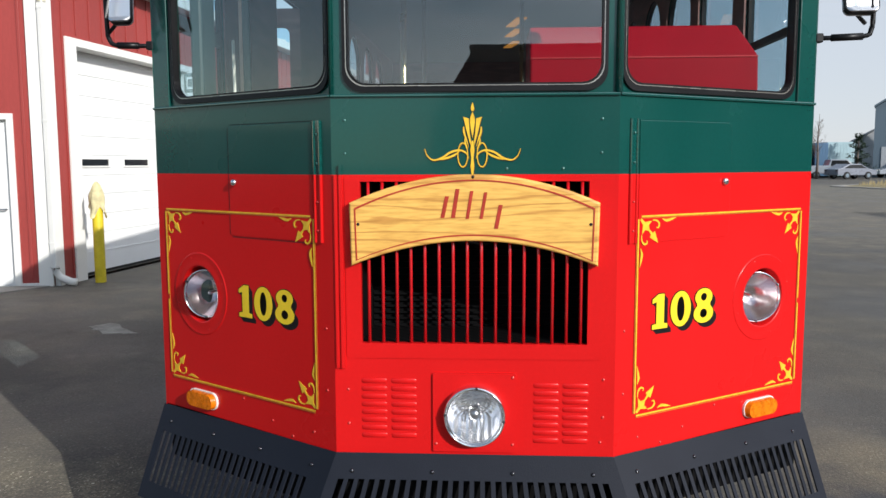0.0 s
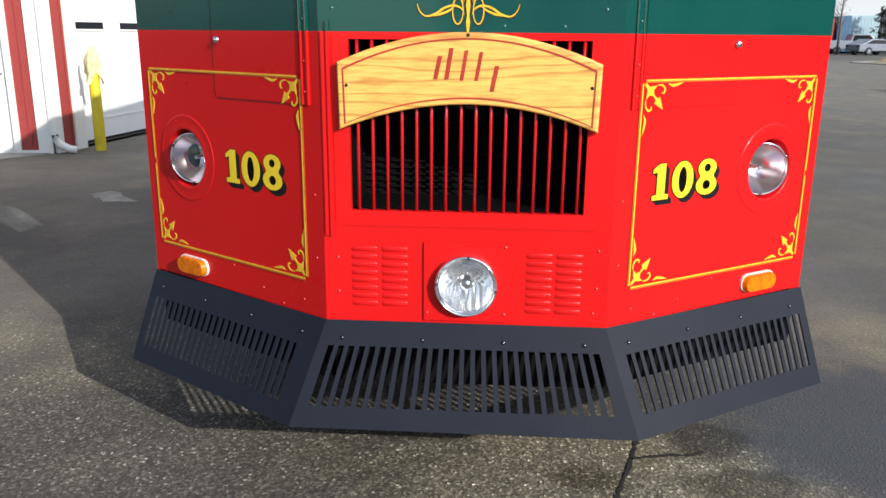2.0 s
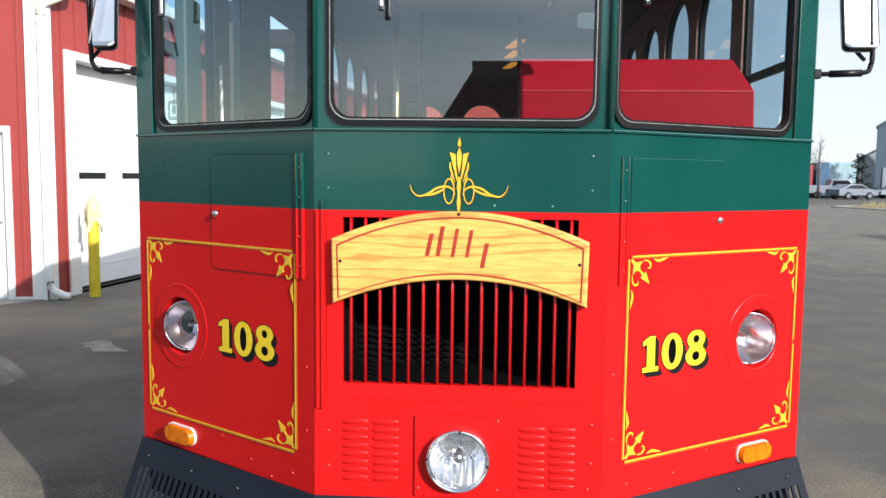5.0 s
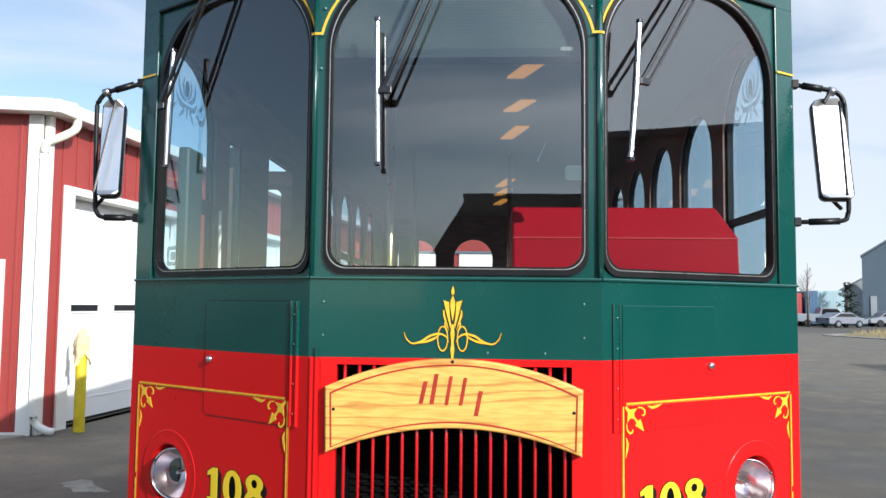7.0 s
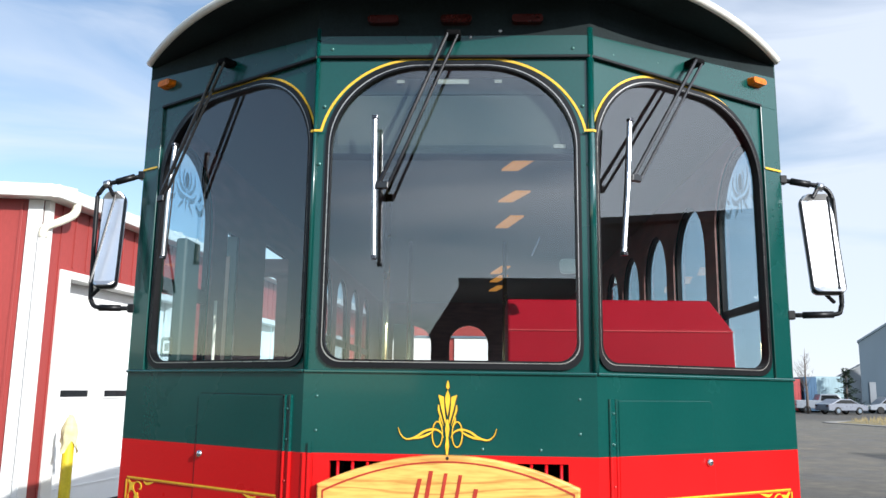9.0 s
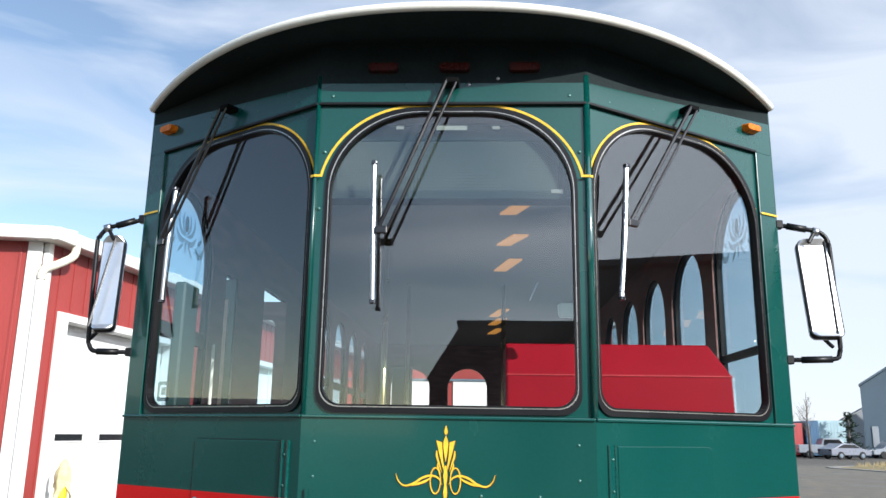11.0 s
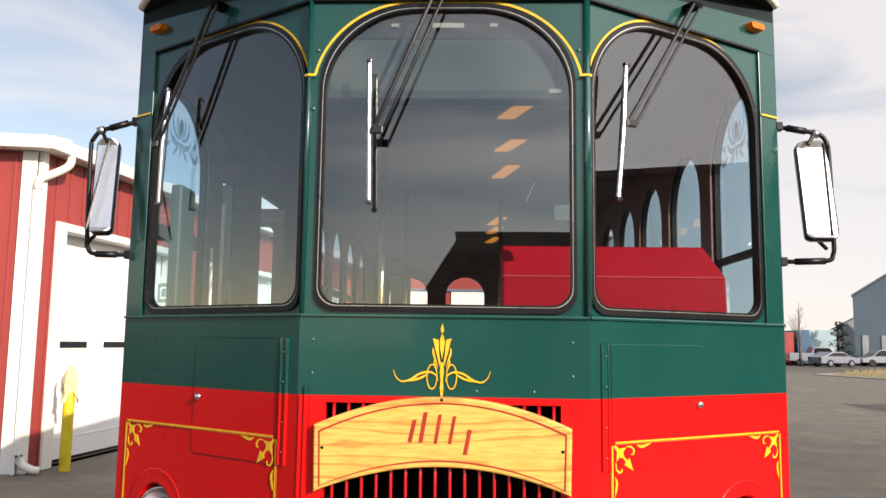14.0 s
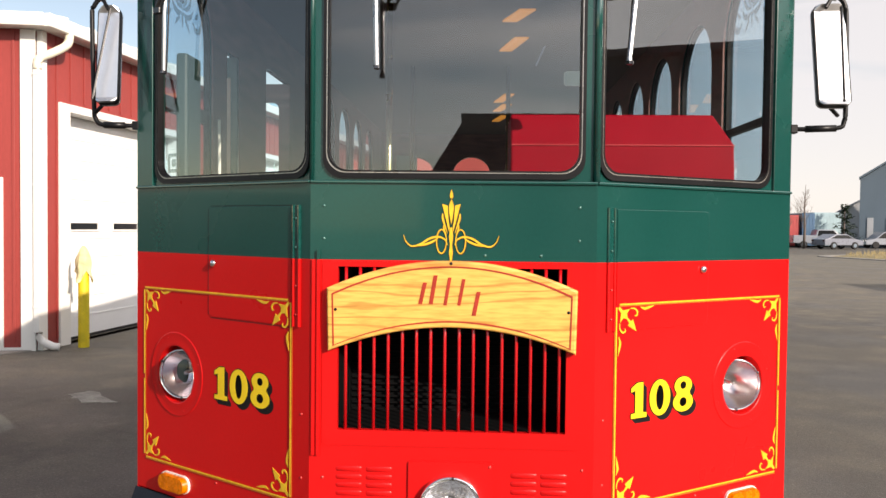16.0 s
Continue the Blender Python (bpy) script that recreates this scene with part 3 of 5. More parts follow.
bm = tube(bmesh.new(), [(1.207 * math.sin(math.pi / 2 * (2 * i / 60 - 1)), roof_edge(1.207 * math.sin(math.pi / 2 * (2 * i / 60 - 1)))[0] - 0.004,
                         roof_edge(1.207 * math.sin(math.pi / 2 * (2 * i / 60 - 1)))[1] + 0.010) for i in range(61)], 0.014, 10)
part("visor_edge", bm, CREAM, trolley, "cream rolled roof edge", None, True)

# sides, rear, floor, ceiling
def lancet(c, hw, z0, z1, n=10):
    zs = z1 - hw * 0.95
    right = [(c + hw, z0), (c + hw, zs)] + [(c + hw * math.cos(math.pi / 2 * i / n), zs + (z1 - zs) * math.sin(math.pi / 2 * i / n) ** 0.9) for i in range(1, n)]
    return right + [(c, z1)] + [(2 * c - x, z) for x, z in reversed(right)]


TO_SIDE = Matrix.Rotation(radians(90), 4, "Z")
for s in (1, -1):
    m = Matrix.Translation((1.2 * s, 0, 0)) @ TO_SIDE
    y0, y1 = (0.0, 0.035) if s > 0 else (-0.035, 0.0)
    if s > 0:
        spots = [(0.865, 0.345, 2.745)] + [(0.90 + 0.785 * k, 0.315, 2.665) for k in range(1, 8)]
        doors = []
    else:
        spots = [(0.89, 0.335, 2.745)] + [(0.90 + 0.785 * k, 0.31, 2.71) for k in range(4, 8)]
        doors = [(1.415, 1.625, 2.490), (2.125, 2.735, 2.553)]
    # door openings start at 1.80: unseen wall below is added against sun streaks
    holes = [lancet(c, hw, 1.45, zt) for c, hw, zt in spots] + [rect(d0, d1, 1.80, zt, 0.03) for d0, d1, zt in doors]
    part("side_wall", plate(bmesh.new(), rect(0.507, LENGTH, Z_LINE - 0.55, Z_TOP), holes, y0, y1), [GREEN], trolley, "", m)
    part("side_lower", plate(bmesh.new(), rect(0.507, LENGTH, 0.62, Z_LINE - 0.55), (), y0, y1), RED, trolley, "", m)
    yi = 0.037 if s > 0 else -0.045
    part("side_lining", plate(bmesh.new(), rect(0.512, LENGTH, 1.0, Z_TOP), [lancet(c, hw - 0.005, 1.46, zt - 0.005) for c, hw, zt in spots] + [rect(d0 + 0.005, d1 - 0.005, 1.805, zt - 0.005, 0.03) for d0, d1, zt in doors], yi, yi + 0.008), WOOD_DARK, trolley, "dark wood lining", m)
    yc = 0.015 if s > 0 else -0.015
    for c, hw, zt in spots:
        w = part("side_window", plate(bmesh.new(), lancet(c, hw - 0.001, 1.451, zt - 0.001), [lancet(c, hw - 0.016, 1.466, zt - 0.020)], yc - 0.012, yc + 0.012), BLACK, trolley, "", m)
        p = part("pane", plate(bmesh.new(), lancet(c, hw - 0.01, 1.46, zt - 0.01), (), yc - 0.002, yc - 0.001), PANE_SIDE, w)
        p.visible_shadow = s < 0
        sash = 2.050 if s > 0 else 2.095
        part("sash_bar", box(bmesh.new(), c - hw + 0.015, c + hw - 0.015, yc - 0.011, yc + 0.011, sash, sash + (0.030 if s > 0 else 0.060)), BLACK, w)
    # folding entrance doors, standing open at right angles to the side
    for k, (d0, d1, zt) in enumerate(doors):
        leaf_m = Matrix.Translation((-1.205, d1 - 0.024, 0))
        if k:
            w = part("door_leaf", plate(bmesh.new(), rect(-0.34, 0.050, 0.92, zt - 0.004, 0.01), [rect(-0.30, -0.020, 1.10, zt - 0.122, 0.045, 6)], -0.014, 0.014), WOOD_DARK, trolley, "brown glazed folding door leaf standing open", leaf_m)
            part("pane", plate(bmesh.new(), rect(-0.301, -0.019, 1.099, zt - 0.121, 0.045, 6), (), -0.001, 0.0), PANE_SIDE, w)
        else:
            w = part("door_leaf", box(bmesh.new(), -0.058, 0.050, -0.014, 0.014, 0.92, zt - 0.004, 0.003), GREEN, trolley, "green folding door leaf seen edge on", leaf_m)
            part("leaf_panel", box(bmesh.new(), -0.055, 0.016, -0.018, -0.0145, 0.96, zt - 0.109, 0.001), TAN, w, "tan panel")
rear = Matrix.Translation((0, LENGTH, 0))
holes = [lancet(-0.745, 0.24, 1.5, 2.5), rect(-0.276, 0.204, 1.2, 2.51, 0.239, 10), lancet(0.62, 0.22, 1.5, 2.5)]
part("rear_wall", plate(bmesh.new(), rect(-1.2, 1.2, 0.5, Z_TOP + 0.4), holes, -0.03, 0.03), [WOOD_DARK], trolley, "", rear)
part("floor_deck", box(bmesh.new(), -1.19, 1.19, 0.56, LENGTH - 0.03, 0.86, 0.92), FLOOR_IN, trolley)
part("front_deck", plate(bmesh.new(), [(-1.15, 0.55), (-0.42, 0.06), (0.42, 0.06), (1.15, 0.55)], (), 0.86, 0.92), FLOOR_IN, trolley, "", Matrix(((1, 0, 0, 0), (0, 0, 1, 0), (0, 1, 0, 0), (0, 0, 0, 1))))
FLAT = Matrix(((1, 0, 0, 0), (0, 0, 1, 0), (0, 1, 0, 0), (0, 0, 0, 1)))
part("headliner", plate(bmesh.new(), [(-1.15, LENGTH - 0.03), (-1.15, 0.56), (-0.42, 0.07), (0.42, 0.07), (1.15, 0.56), (1.15, LENGTH - 0.03)], (), 2.80, 2.82), CEILING, trolley, "grey headliner", FLAT)

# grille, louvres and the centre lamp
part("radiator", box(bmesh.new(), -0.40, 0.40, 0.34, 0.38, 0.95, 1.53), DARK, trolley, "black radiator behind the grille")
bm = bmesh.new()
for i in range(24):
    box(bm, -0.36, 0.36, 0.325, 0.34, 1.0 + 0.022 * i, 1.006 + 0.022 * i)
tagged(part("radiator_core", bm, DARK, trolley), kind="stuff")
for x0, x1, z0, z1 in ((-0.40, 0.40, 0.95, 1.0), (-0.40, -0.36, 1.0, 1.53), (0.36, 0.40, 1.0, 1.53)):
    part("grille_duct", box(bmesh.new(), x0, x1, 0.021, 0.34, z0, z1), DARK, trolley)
bar = bmesh.new()
tube(bar, [(0, 0.0042, 1.004), (0, 0.0042, 1.520)], 0.0051, 12)
bar = part("grille_bar", bar, material("gloss_red_bar", (0.52, 0.008, 0.012), 0.24, spec=0.5, coat=0.8, vary=0.05, bump=0.0), trolley, "slim red upright bar", Matrix.Translation((-0.326, 0.002, 0)), True)
for i in range(1, 16):
    put("grille_bar", bar.data, trolley, "slim red upright bar", Matrix.Translation((-0.326 + 0.0437 * i, 0.002, 0)))
part("grille_surround", plate(bmesh.new(), rect(-0.398, 0.402, 0.962, 1.530, 0.01), [rect(-0.350, 0.350, 1.010, 1.514)], -0.003, 0), RED, trolley)
lv = bmesh.new()
for i in range(9):
    a = math.pi * i / 8
    for j, x in enumerate((-0.040, -0.034, 0.034, 0.040)):
        k = 0.0 if j in (0, 3) else 1.0
        lv.verts.new((x, -0.0040 * math.sin(a) * k - 0.0005, 0.0085 * math.cos(a) * (0.55 + 0.45 * k)))
lv.verts.ensure_lookup_table()
for i in range(8):
    for j in range(3):
        lv.faces.new([lv.verts[q] for q in (i * 4 + j, i * 4 + j + 1, i * 4 + j + 5, i * 4 + j + 4)])
louvre = None
for x in (-0.313, -0.219, 0.226, 0.317):
    for i in range(8):
        m = Matrix.Translation((x, 0, (0.713 if x < 0 else 0.703) + 0.0252 * i))
        if louvre is None:
            louvre = part("louvre", lv, RED, trolley, "pressed red vent louvre", m, True)
        else:
            put("louvre", louvre.data, trolley, "pressed red vent louvre", m)
part("lamp_plate", plate(bmesh.new(), rect(-0.128, 0.132, 0.664, 0.917, 0.006), [circle(0.003, 0.783, 0.085, 32)], -0.007, 0), RED, trolley)


def headlamp(m, r, parent, silver, fluted):
    ring = [(0.835, -0.013), (0.845, -0.021), (0.875, -0.025), (0.888, -0.021), (0.900, -0.026), (0.945, -0.033), (0.985, -0.024), (1.0, -0.006), (0.98, 0.03)]
    if not fluted:
        ring = [(0.90, -0.016), (0.915, -0.025), (0.945, -0.029), (0.985, -0.022), (1.0, -0.006), (0.98, 0.03)]
    lamp = part("headlight", lathe(bmesh.new(), [(r * a, b) for a, b in ring], 56), CHROME, parent, "round headlight with chrome ring", m, True)
    inner = ring[0][0] + 0.025
    bowl = bmesh.new()
    rows = []
    for i in range(1, 19):
        q = i / 18
        row = []
        for j in range(84):
            a = 2 * math.pi * j / 84
            x, z, y = r * inner * q * math.cos(a), r * inner * q * math.sin(a), 0.056 - 0.070 * q ** 2.2
            if fluted and 0.15 < q < 0.99:
                y += 0.0022 * math.sin(x / r * 26) if z < -0.1 * r else 0.0020 * math.sin(a * 14) * math.sin(q * 24)
            row.append(bowl.verts.new((x, y, z)))
        rows.append(row)
    for a, b in zip(rows, rows[1:]):
        for j in range(84):
            bowl.faces.new((a[j], b[j], b[(j + 1) % 84], a[(j + 1) % 84]))
    bowl.faces.new(list(reversed(rows[0])))
    part("reflector", bowl, silver, lamp, "silvered reflector", None, True)
    size = 1.0 if fluted else 0.45
    part("bulb_shield", lathe(bmesh.new(), [(0, -0.006), (r * 0.13 * size, -0.003), (r * 0.19 * size, 0.006), (r * 0.19 * size, 0.012), (r * 0.10 * size, 0.05)], 20), STEEL, lamp, "", None, True)
    bm = bmesh.new()
    n, rings = 48, 9
    grid = []
    for i in range(1, rings + 1):
        q = i / rings
        grid.append([bm.verts.new((r * inner * q * math.cos(2 * math.pi * j / n), -0.017 - 0.014 * (1 - q * q), r * inner * q * math.sin(2 * math.pi * j / n))) for j in range(n)])
    for a, b in zip(grid, grid[1:]):
        for j in range(n):
            bm.faces.new((a[j], a[(j + 1) % n], b[(j + 1) % n], b[j]))
    bm.faces.new(grid[0])
    lens = part("lens", bm, LAMP_GLASS, lamp, "clear glass lens", None, True)
    lens.visible_shadow = False
    for a in (86, 176, 352) if fluted else (30, 150, 270):
        part("rim_screw", lathe(bmesh.new(), [(0, -0.034), (0.004, -0.033), (0.005, -0.026)], 10, r * 0.94 * math.cos(radians(a)), r * 0.94 * math.sin(radians(a))), BOLT, lamp)
    return lamp


REFLECTOR = material("reflector", (0.80, 0.70, 0.70), 0.20, metal=1.0, vary=0.06, scale=14, fine=26, bump=0.10, dist=0.010, grain=(1, 1, 0.3), rough_vary=0.04)
LAMP_GLASS = glass("lamp_glass", (0.97, 0.97, 0.98), 0.05)
FLUTED = material("bright_reflector", (0.95, 0.95, 0.96), 0.24, metal=1.0, vary=0.06, scale=18, fine=62, bump=0.12, dist=0.004)
headlamp(Matrix.Translation((0.003, -0.004, 0.783)), 0.098, trolley, FLUTED, True)


def dot(name, mat, parent, m, r=0.006, h=0.003):
    return part(name, lathe(bmesh.new(), [(0, -h), (r * 0.7, -h * 0.85), (r, -h * 0.2), (r, 0.001)], 10), mat, parent, "", m, True)


def digit_one(x, z, h):
    return [(x + a * h, z + b * h) for a, b in ((0, 0), (0.60, 0), (0.60, 0.13), (0.46, 0.15), (0.46, 1.0), (0.24, 1.0), (0.0, 0.86), (0.0, 0.74), (0.16, 0.78), (0.16, 0.15), (0, 0.13))], []


def digit_nought(x, z, h):
    return circle(x + 0.41 * h, z + 0.5 * h, 0.41 * h, 36, 0.52 * h), [circle(x + 0.41 * h, z + 0.5 * h, 0.155 * h, 28, 0.36 * h)]


def digit_eight(x, z, h):
    right = []
    for i in range(41):
        q = i / 40
        zz = -0.01 + 1.03 * (0.5 - 0.5 * math.cos(math.pi * q))
        lo = 1 - ((zz - 0.275) / 0.286) ** 2
        hi = 1 - ((zz - 0.755) / 0.266) ** 2
        w = max(0.41 * math.sqrt(max(lo, 0)), 0.36 * math.sqrt(max(hi, 0)), 0.004)
        if 0.35 < zz < 0.7:
            w = max(w, 0.27)
        right.append((x + (0.41 + w) * h, z + zz * h))
    left = [(2 * (x + 0.41 * h) - a, b) for a, b in reversed(right)]
    return right + left, [circle(x + 0.41 * h, z + 0.275 * h, 0.15 * h, 24, 0.135 * h), circle(x + 0.41 * h, z + 0.765 * h, 0.125 * h, 24, 0.115 * h)]


def corner_scroll(cx, cz, sx, sz, y):
    """Painted corner flourish: tulip, diamond and two trailing curls."""
    def f(pts):
        return [(cx + sx * a, cz + sz * b) for a, b in pts]

    bm = bmesh.new()
    leaf(bm, f([(0.012, 0.006), (0.026, 0.018), (0.056, 0.015), (0.043, 0.028), (0.047, 0.047), (0.028, 0.043), (0.015, 0.056), (0.018, 0.026), (0.006, 0.012)]), y)
    leaf(bm, f([(0.040, 0.043), (0.053, 0.059), (0.048, 0.067), (0.084, 0.086), (0.069, 0.048), (0.061, 0.054), (0.044, 0.040)]), y - 0.0001)
    for flip in (False, True):
        def g(pts):
            return f([(b, a) for a, b in pts] if flip else pts)
        stroke(bm, g([(0.100, 0.010), (0.118, 0.016), (0.138, 0.013), (0.160, 0.008)]), [0.002, 0.009, 0.008, 0.001], y, 4)
        stroke(bm, g([(0.058, 0.013), (0.076, 0.015), (0.087, 0.025), (0.084, 0.037), (0.075, 0.036)]), [0.003, 0.005, 0.0065, 0.005, 0.002], y, 6)
    return bm


for s in (1, -1):
    m = FACE[s]
    # hatch with its long hinge and lock
    turn = [(0.092, 1.322), (0.474, 1.322), (0.487, 1.328), (0.492, 1.340), (0.492, Z_LINE), (0.082, Z_LINE), (0.082, 1.322)]
    bm = plate(bmesh.new(), [(u * s, z) for u, z in turn], (), -0.0022, 0, 0)
    turn = [(0.082, Z_LINE), (0.492, Z_LINE), (0.492, 1.682), (0.487, 1.693), (0.476, 1.698), (0.082, 1.698)]
    plate(bm, [(u * s, z) for u, z in turn], (), -0.0022, 0, 1)
    bmesh.ops.bevel(bm, geom=[e for e in bm.edges if all(abs(v.co.y + 0.0022) < 1e-5 and abs(v.co.z - Z_LINE) > 1e-4 or abs(v.co.x * s - 0.492) < 1e-4 and v.co.y < -0.002 for v in e.verts) and len(e.link_faces) == 2 and e.calc_face_angle(0) > 1], offset=0.0014, segments=2, affect="EDGES", profile=0.5, material=-1)
    hatch = part("hatch_door", bm, [RED, GREEN], trolley, "flush hatch painted red below and green above", m)
    if s < 0:
        for z0, z1, mat in ((1.3165, Z_LINE, SEAM_RED), (Z_LINE, 1.7030, SEAM_GREEN)):
            bm = box(bmesh.new(), -0.4962, -0.4932, -0.0006, 0.0, z0 + 0.012 * (z1 == Z_LINE), z1 - 0.012 * (z1 != Z_LINE))
            z = z0 if z1 == Z_LINE else z1 - 0.003
            box(bm, -0.482, -0.082, -0.0006, 0.0, z, z + 0.003)
            part("hatch_seam", bm, mat, hatch)
    prof = [(0.0405, 0)]
    for c in (0.0455, 0.0705):
        prof += [(c - 0.005 * math.cos(math.pi * i / 6), -0.0035 - 0.005 * math.sin(math.pi * i / 6)) for i in range(7)]
    prof += [(0.0755, 0)]
    hinge = part("hatch_hinge", prism([(q[0] * s, q[1]) for q in prof], 1.322, Z_LINE), RED, trolley, "long painted piano hinge", m)
    part("hinge_top", prism([(q[0] * s, q[1]) for q in prof], Z_LINE, 1.702), GREEN_GLOSS, hinge, "dark green upper half")
    for z in (1.36, 1.45, 1.57, 1.66):
        dot("hinge_rivet", GREEN_SCREW if z > Z_LINE else RED_SCREW, hinge, Matrix.Translation((0.058 * s, -0.005, z)), 0.004)
    part("hatch_lock", lathe(bmesh.new(), [(0, -0.009), (0.008, -0.0085), (0.011, -0.005), (0.012, 0)], 16), CHROME, trolley, "small chrome push lock", m @ Matrix.Translation((0.462 * s, -0.0055, 1.506)), True)
    # lamp tub
    tub = part("lamp_tub", lathe(bmesh.new(), [(0.101, -0.002), (0.100, 0.002), (0.099, 0.055), (0.096, 0.085), (0.0, 0.090)], 40), RED, trolley, "recessed red lamp bucket", m @ Matrix.Translation((0.676 * s, 0, 1.10)), True)
    part("flange", lathe(bmesh.new(), [(0.1005, 0.004), (0.102, -0.003), (0.108, -0.0035), (0.118, -0.0015), (0.146, -0.0015), (0.150, -0.0025), (0.152, 0.0)], 48), RED, tub, "", None, True)
    for q in (20, 110, 200, 290):
        dot("flange_screw", RED, tub, Matrix.Translation((0.135 * math.cos(radians(q)), 0, 0.135 * math.sin(radians(q)))), 0.004)
    headlamp(m @ Matrix.Translation((0.672 * s, 0.036, 1.10)) @ Matrix.Rotation(-s * ANGLE * 0.72, 4, "Z"), 0.092, trolley, REFLECTOR, False)
    # gold frame
    u0, u1, z0, z1, y = 0.082, 0.866, 0.772, 1.404, -0.0036
    bm = bmesh.new()
    for p in (((u0 + 0.012, z1), (u1 - 0.004, z1)), ((u0 + 0.006, z0), (u1 - 0.010, z0)), ((u0, z0 + 0.008), (u0, z1 - 0.008)), ((u1, z0 + 0.010), (u1, 1.064)), ((u1, 1.082), (u1, z1 - 0.008))):
        stroke(bm, [(q[0] * s, q[1]) for q in p], [0.0050, 0.0050], y, 1)
    lines = part("gold_pinstripe", bm, GOLD, trolley, "hand-painted gold frame line", m)
    bm = bmesh.new()
    for p in (((u0 + 0.012, z1 - 0.005), (u1 - 0.004, z1 - 0.005)), ((u0 + 0.006, z0 - 0.006), (u1 - 0.010, z0 - 0.006)), ((u0 - 0.006, z0 + 0.008), (u0 - 0.006, z1 - 0.008)), ((u1 - 0.006, z0 + 0.010), (u1 - 0.006, z1 - 0.008))):
        stroke(bm, [(q[0] * s, q[1]) for q in p], [0.0028, 0.0028], y + 0.0002, 1)
    part("shade_line", bm, GOLD_EDGE, lines, "darker orange shade line")
    for cu, du in ((u0, 1), (u1, -1)):
        for cz, dz in ((z0, 1), (z1, -1)):
            part("corner_scroll", corner_scroll(cu * s, cz, du * s, dz, y if cz > 1 and cu < 0.4 else -0.0015), GOLD, lines, "gold leaf scroll")
    # fleet number
    start = 0.150 if s > 0 else -0.458
    h, zb = 0.112, 1.042
    spots = ((digit_one, start), (digit_nought, start + 0.080), (digit_eight, start + 0.186))
    bm = bmesh.new()
    for i in range(1, 5):
        for fn, x in spots:
            out, holes = fn(x + 0.0045 * i, zb - 0.0042 * i, h)
            plate(bm, out, holes, -0.0005 - 0.0002 * (4 - i), -0.0001)
    for fn, x in spots:
        for dx, dz in ((-0.003, 0), (0.003, 0), (0, 0.003), (0, -0.003), (-0.002, 0.002), (0.002, 0.002), (-0.002, -0.002)):
            out, holes = fn(x + dx, zb + dz, h)
            plate(bm, out, [], -0.0016, -0.0001)
    shade = part("number_shadow", bm, BLACK, trolley, "black drop shadow of the painted number", m)
    for fn, x in spots:
        out, holes = fn(x, zb, h)
        part("numeral", plate(bmesh.new(), out, holes, -0.0024, -0.0017), YELLOW, shade, "bright yellow painted numeral")
    # lamps on the panel
    mk = part("side_marker", plate(bmesh.new(), rect(0.594 if s > 0 else -0.757, 0.757 if s > 0 else -0.594, 0.677, 0.741, 0.030, 6), (), -0.008, 0), WHITE, trolley, "oblong amber marker lamp on a white base", m)
    bm = plate(bmesh.new(), rect(0.597 if s > 0 else -0.754, 0.754 if s > 0 else -0.597, 0.679, 0.737, 0.027, 6), (), -0.026, -0.008)
    top = [v for v in bm.verts if v.co.y < -0.02]
    c = Vector((0.675 * s, -0.026, 0.708))
    for v in top:
        v.co = c + (v.co - c) * 0.92
    part("amber_lens", bm, AMBER, mk, "ribbed amber lens", None, False)
    bm = plate(bmesh.new(), rect(0.756 if s > 0 else -0.834, 0.834 if s > 0 else -0.756, 2.840, 2.870, 0.013, 5), (), -0.026, 0.004)
    for v in bm.verts:
        if v.co.y < -0.02:
            v.co.z = 2.855 + (v.co.z - 2.855) * 0.75
            v.co.x = 0.795 * s + (v.co.x - 0.795 * s) * 0.9
    part("clearance_lamp", bm, AMBER, trolley, "small amber clearance lamp", m)
    for u, z in ((0.10, 0.70), (0.20, 0.665), (0.30, 0.70), (0.45, 0.75), (0.035, 1.05), (0.035, 0.85), (0.10, 2.80), (0.30, 2.82), (0.55, 2.85)):
        dot("panel_screw", RED_SCREW if z < 1.5 else GREEN_SCREW, trolley, m @ Matrix.Translation((u * s, 0.0 if z < 2 else 0.004, z)), 0.0045)
    # gold line over the window
    cu = 0.412 * s
    bm = bmesh.new()
    top = sorted([(cu + x, z) for x, z in arch(0, 0.411, 1.7, 2.769, 0.06, 0.32, 0.30, 30) if z > (2.527 if x * s < 0 else 2.537)])
    stroke(bm, top, [0.0075, 0.0075], 0.0100, 1)
    stroke(bm, [(-0.0005 * s, 2.5255), (0.0125 * s, 2.5255)], [0.0075, 0.0075], -0.0042, 1)
    stroke(bm, [(0.826 * s, 2.535), (0.916 * s, 2.535)], [0.007, 0.007], -0.0036, 1)
    part("gold_arch_line", bm, GOLD, trolley, "gold pinstripe over the window arch", m)

# centre window line and small lamps
bm = bmesh.new()
top = sorted([(x, z) for x, z in arch(0, 0.424, 1.7, 2.769, 0.06, 0.32, 0.30, 30) if z > 2.527])
stroke(bm, top, [0.008, 0.008], 0.0100, 1)
for s in (-1, 1):
    stroke(bm, [(0.4110 * s, 2.5255), (0.4375 * s, 2.5255)], [0.0075, 0.0075], -0.0040, 1)
part("gold_arch_line", bm, GOLD, trolley, "gold pinstripe over the window arch")
for x in (-0.226, 0.008, 0.236):
    bm = plate(bmesh.new(), rect(x - 0.05, x + 0.05, 2.880, 2.906, 0.012, 5), (), -0.022, 0.004)
    part("roof_lamp", bm, RED_LENS, trolley, "dark amber identification lamp under the visor")
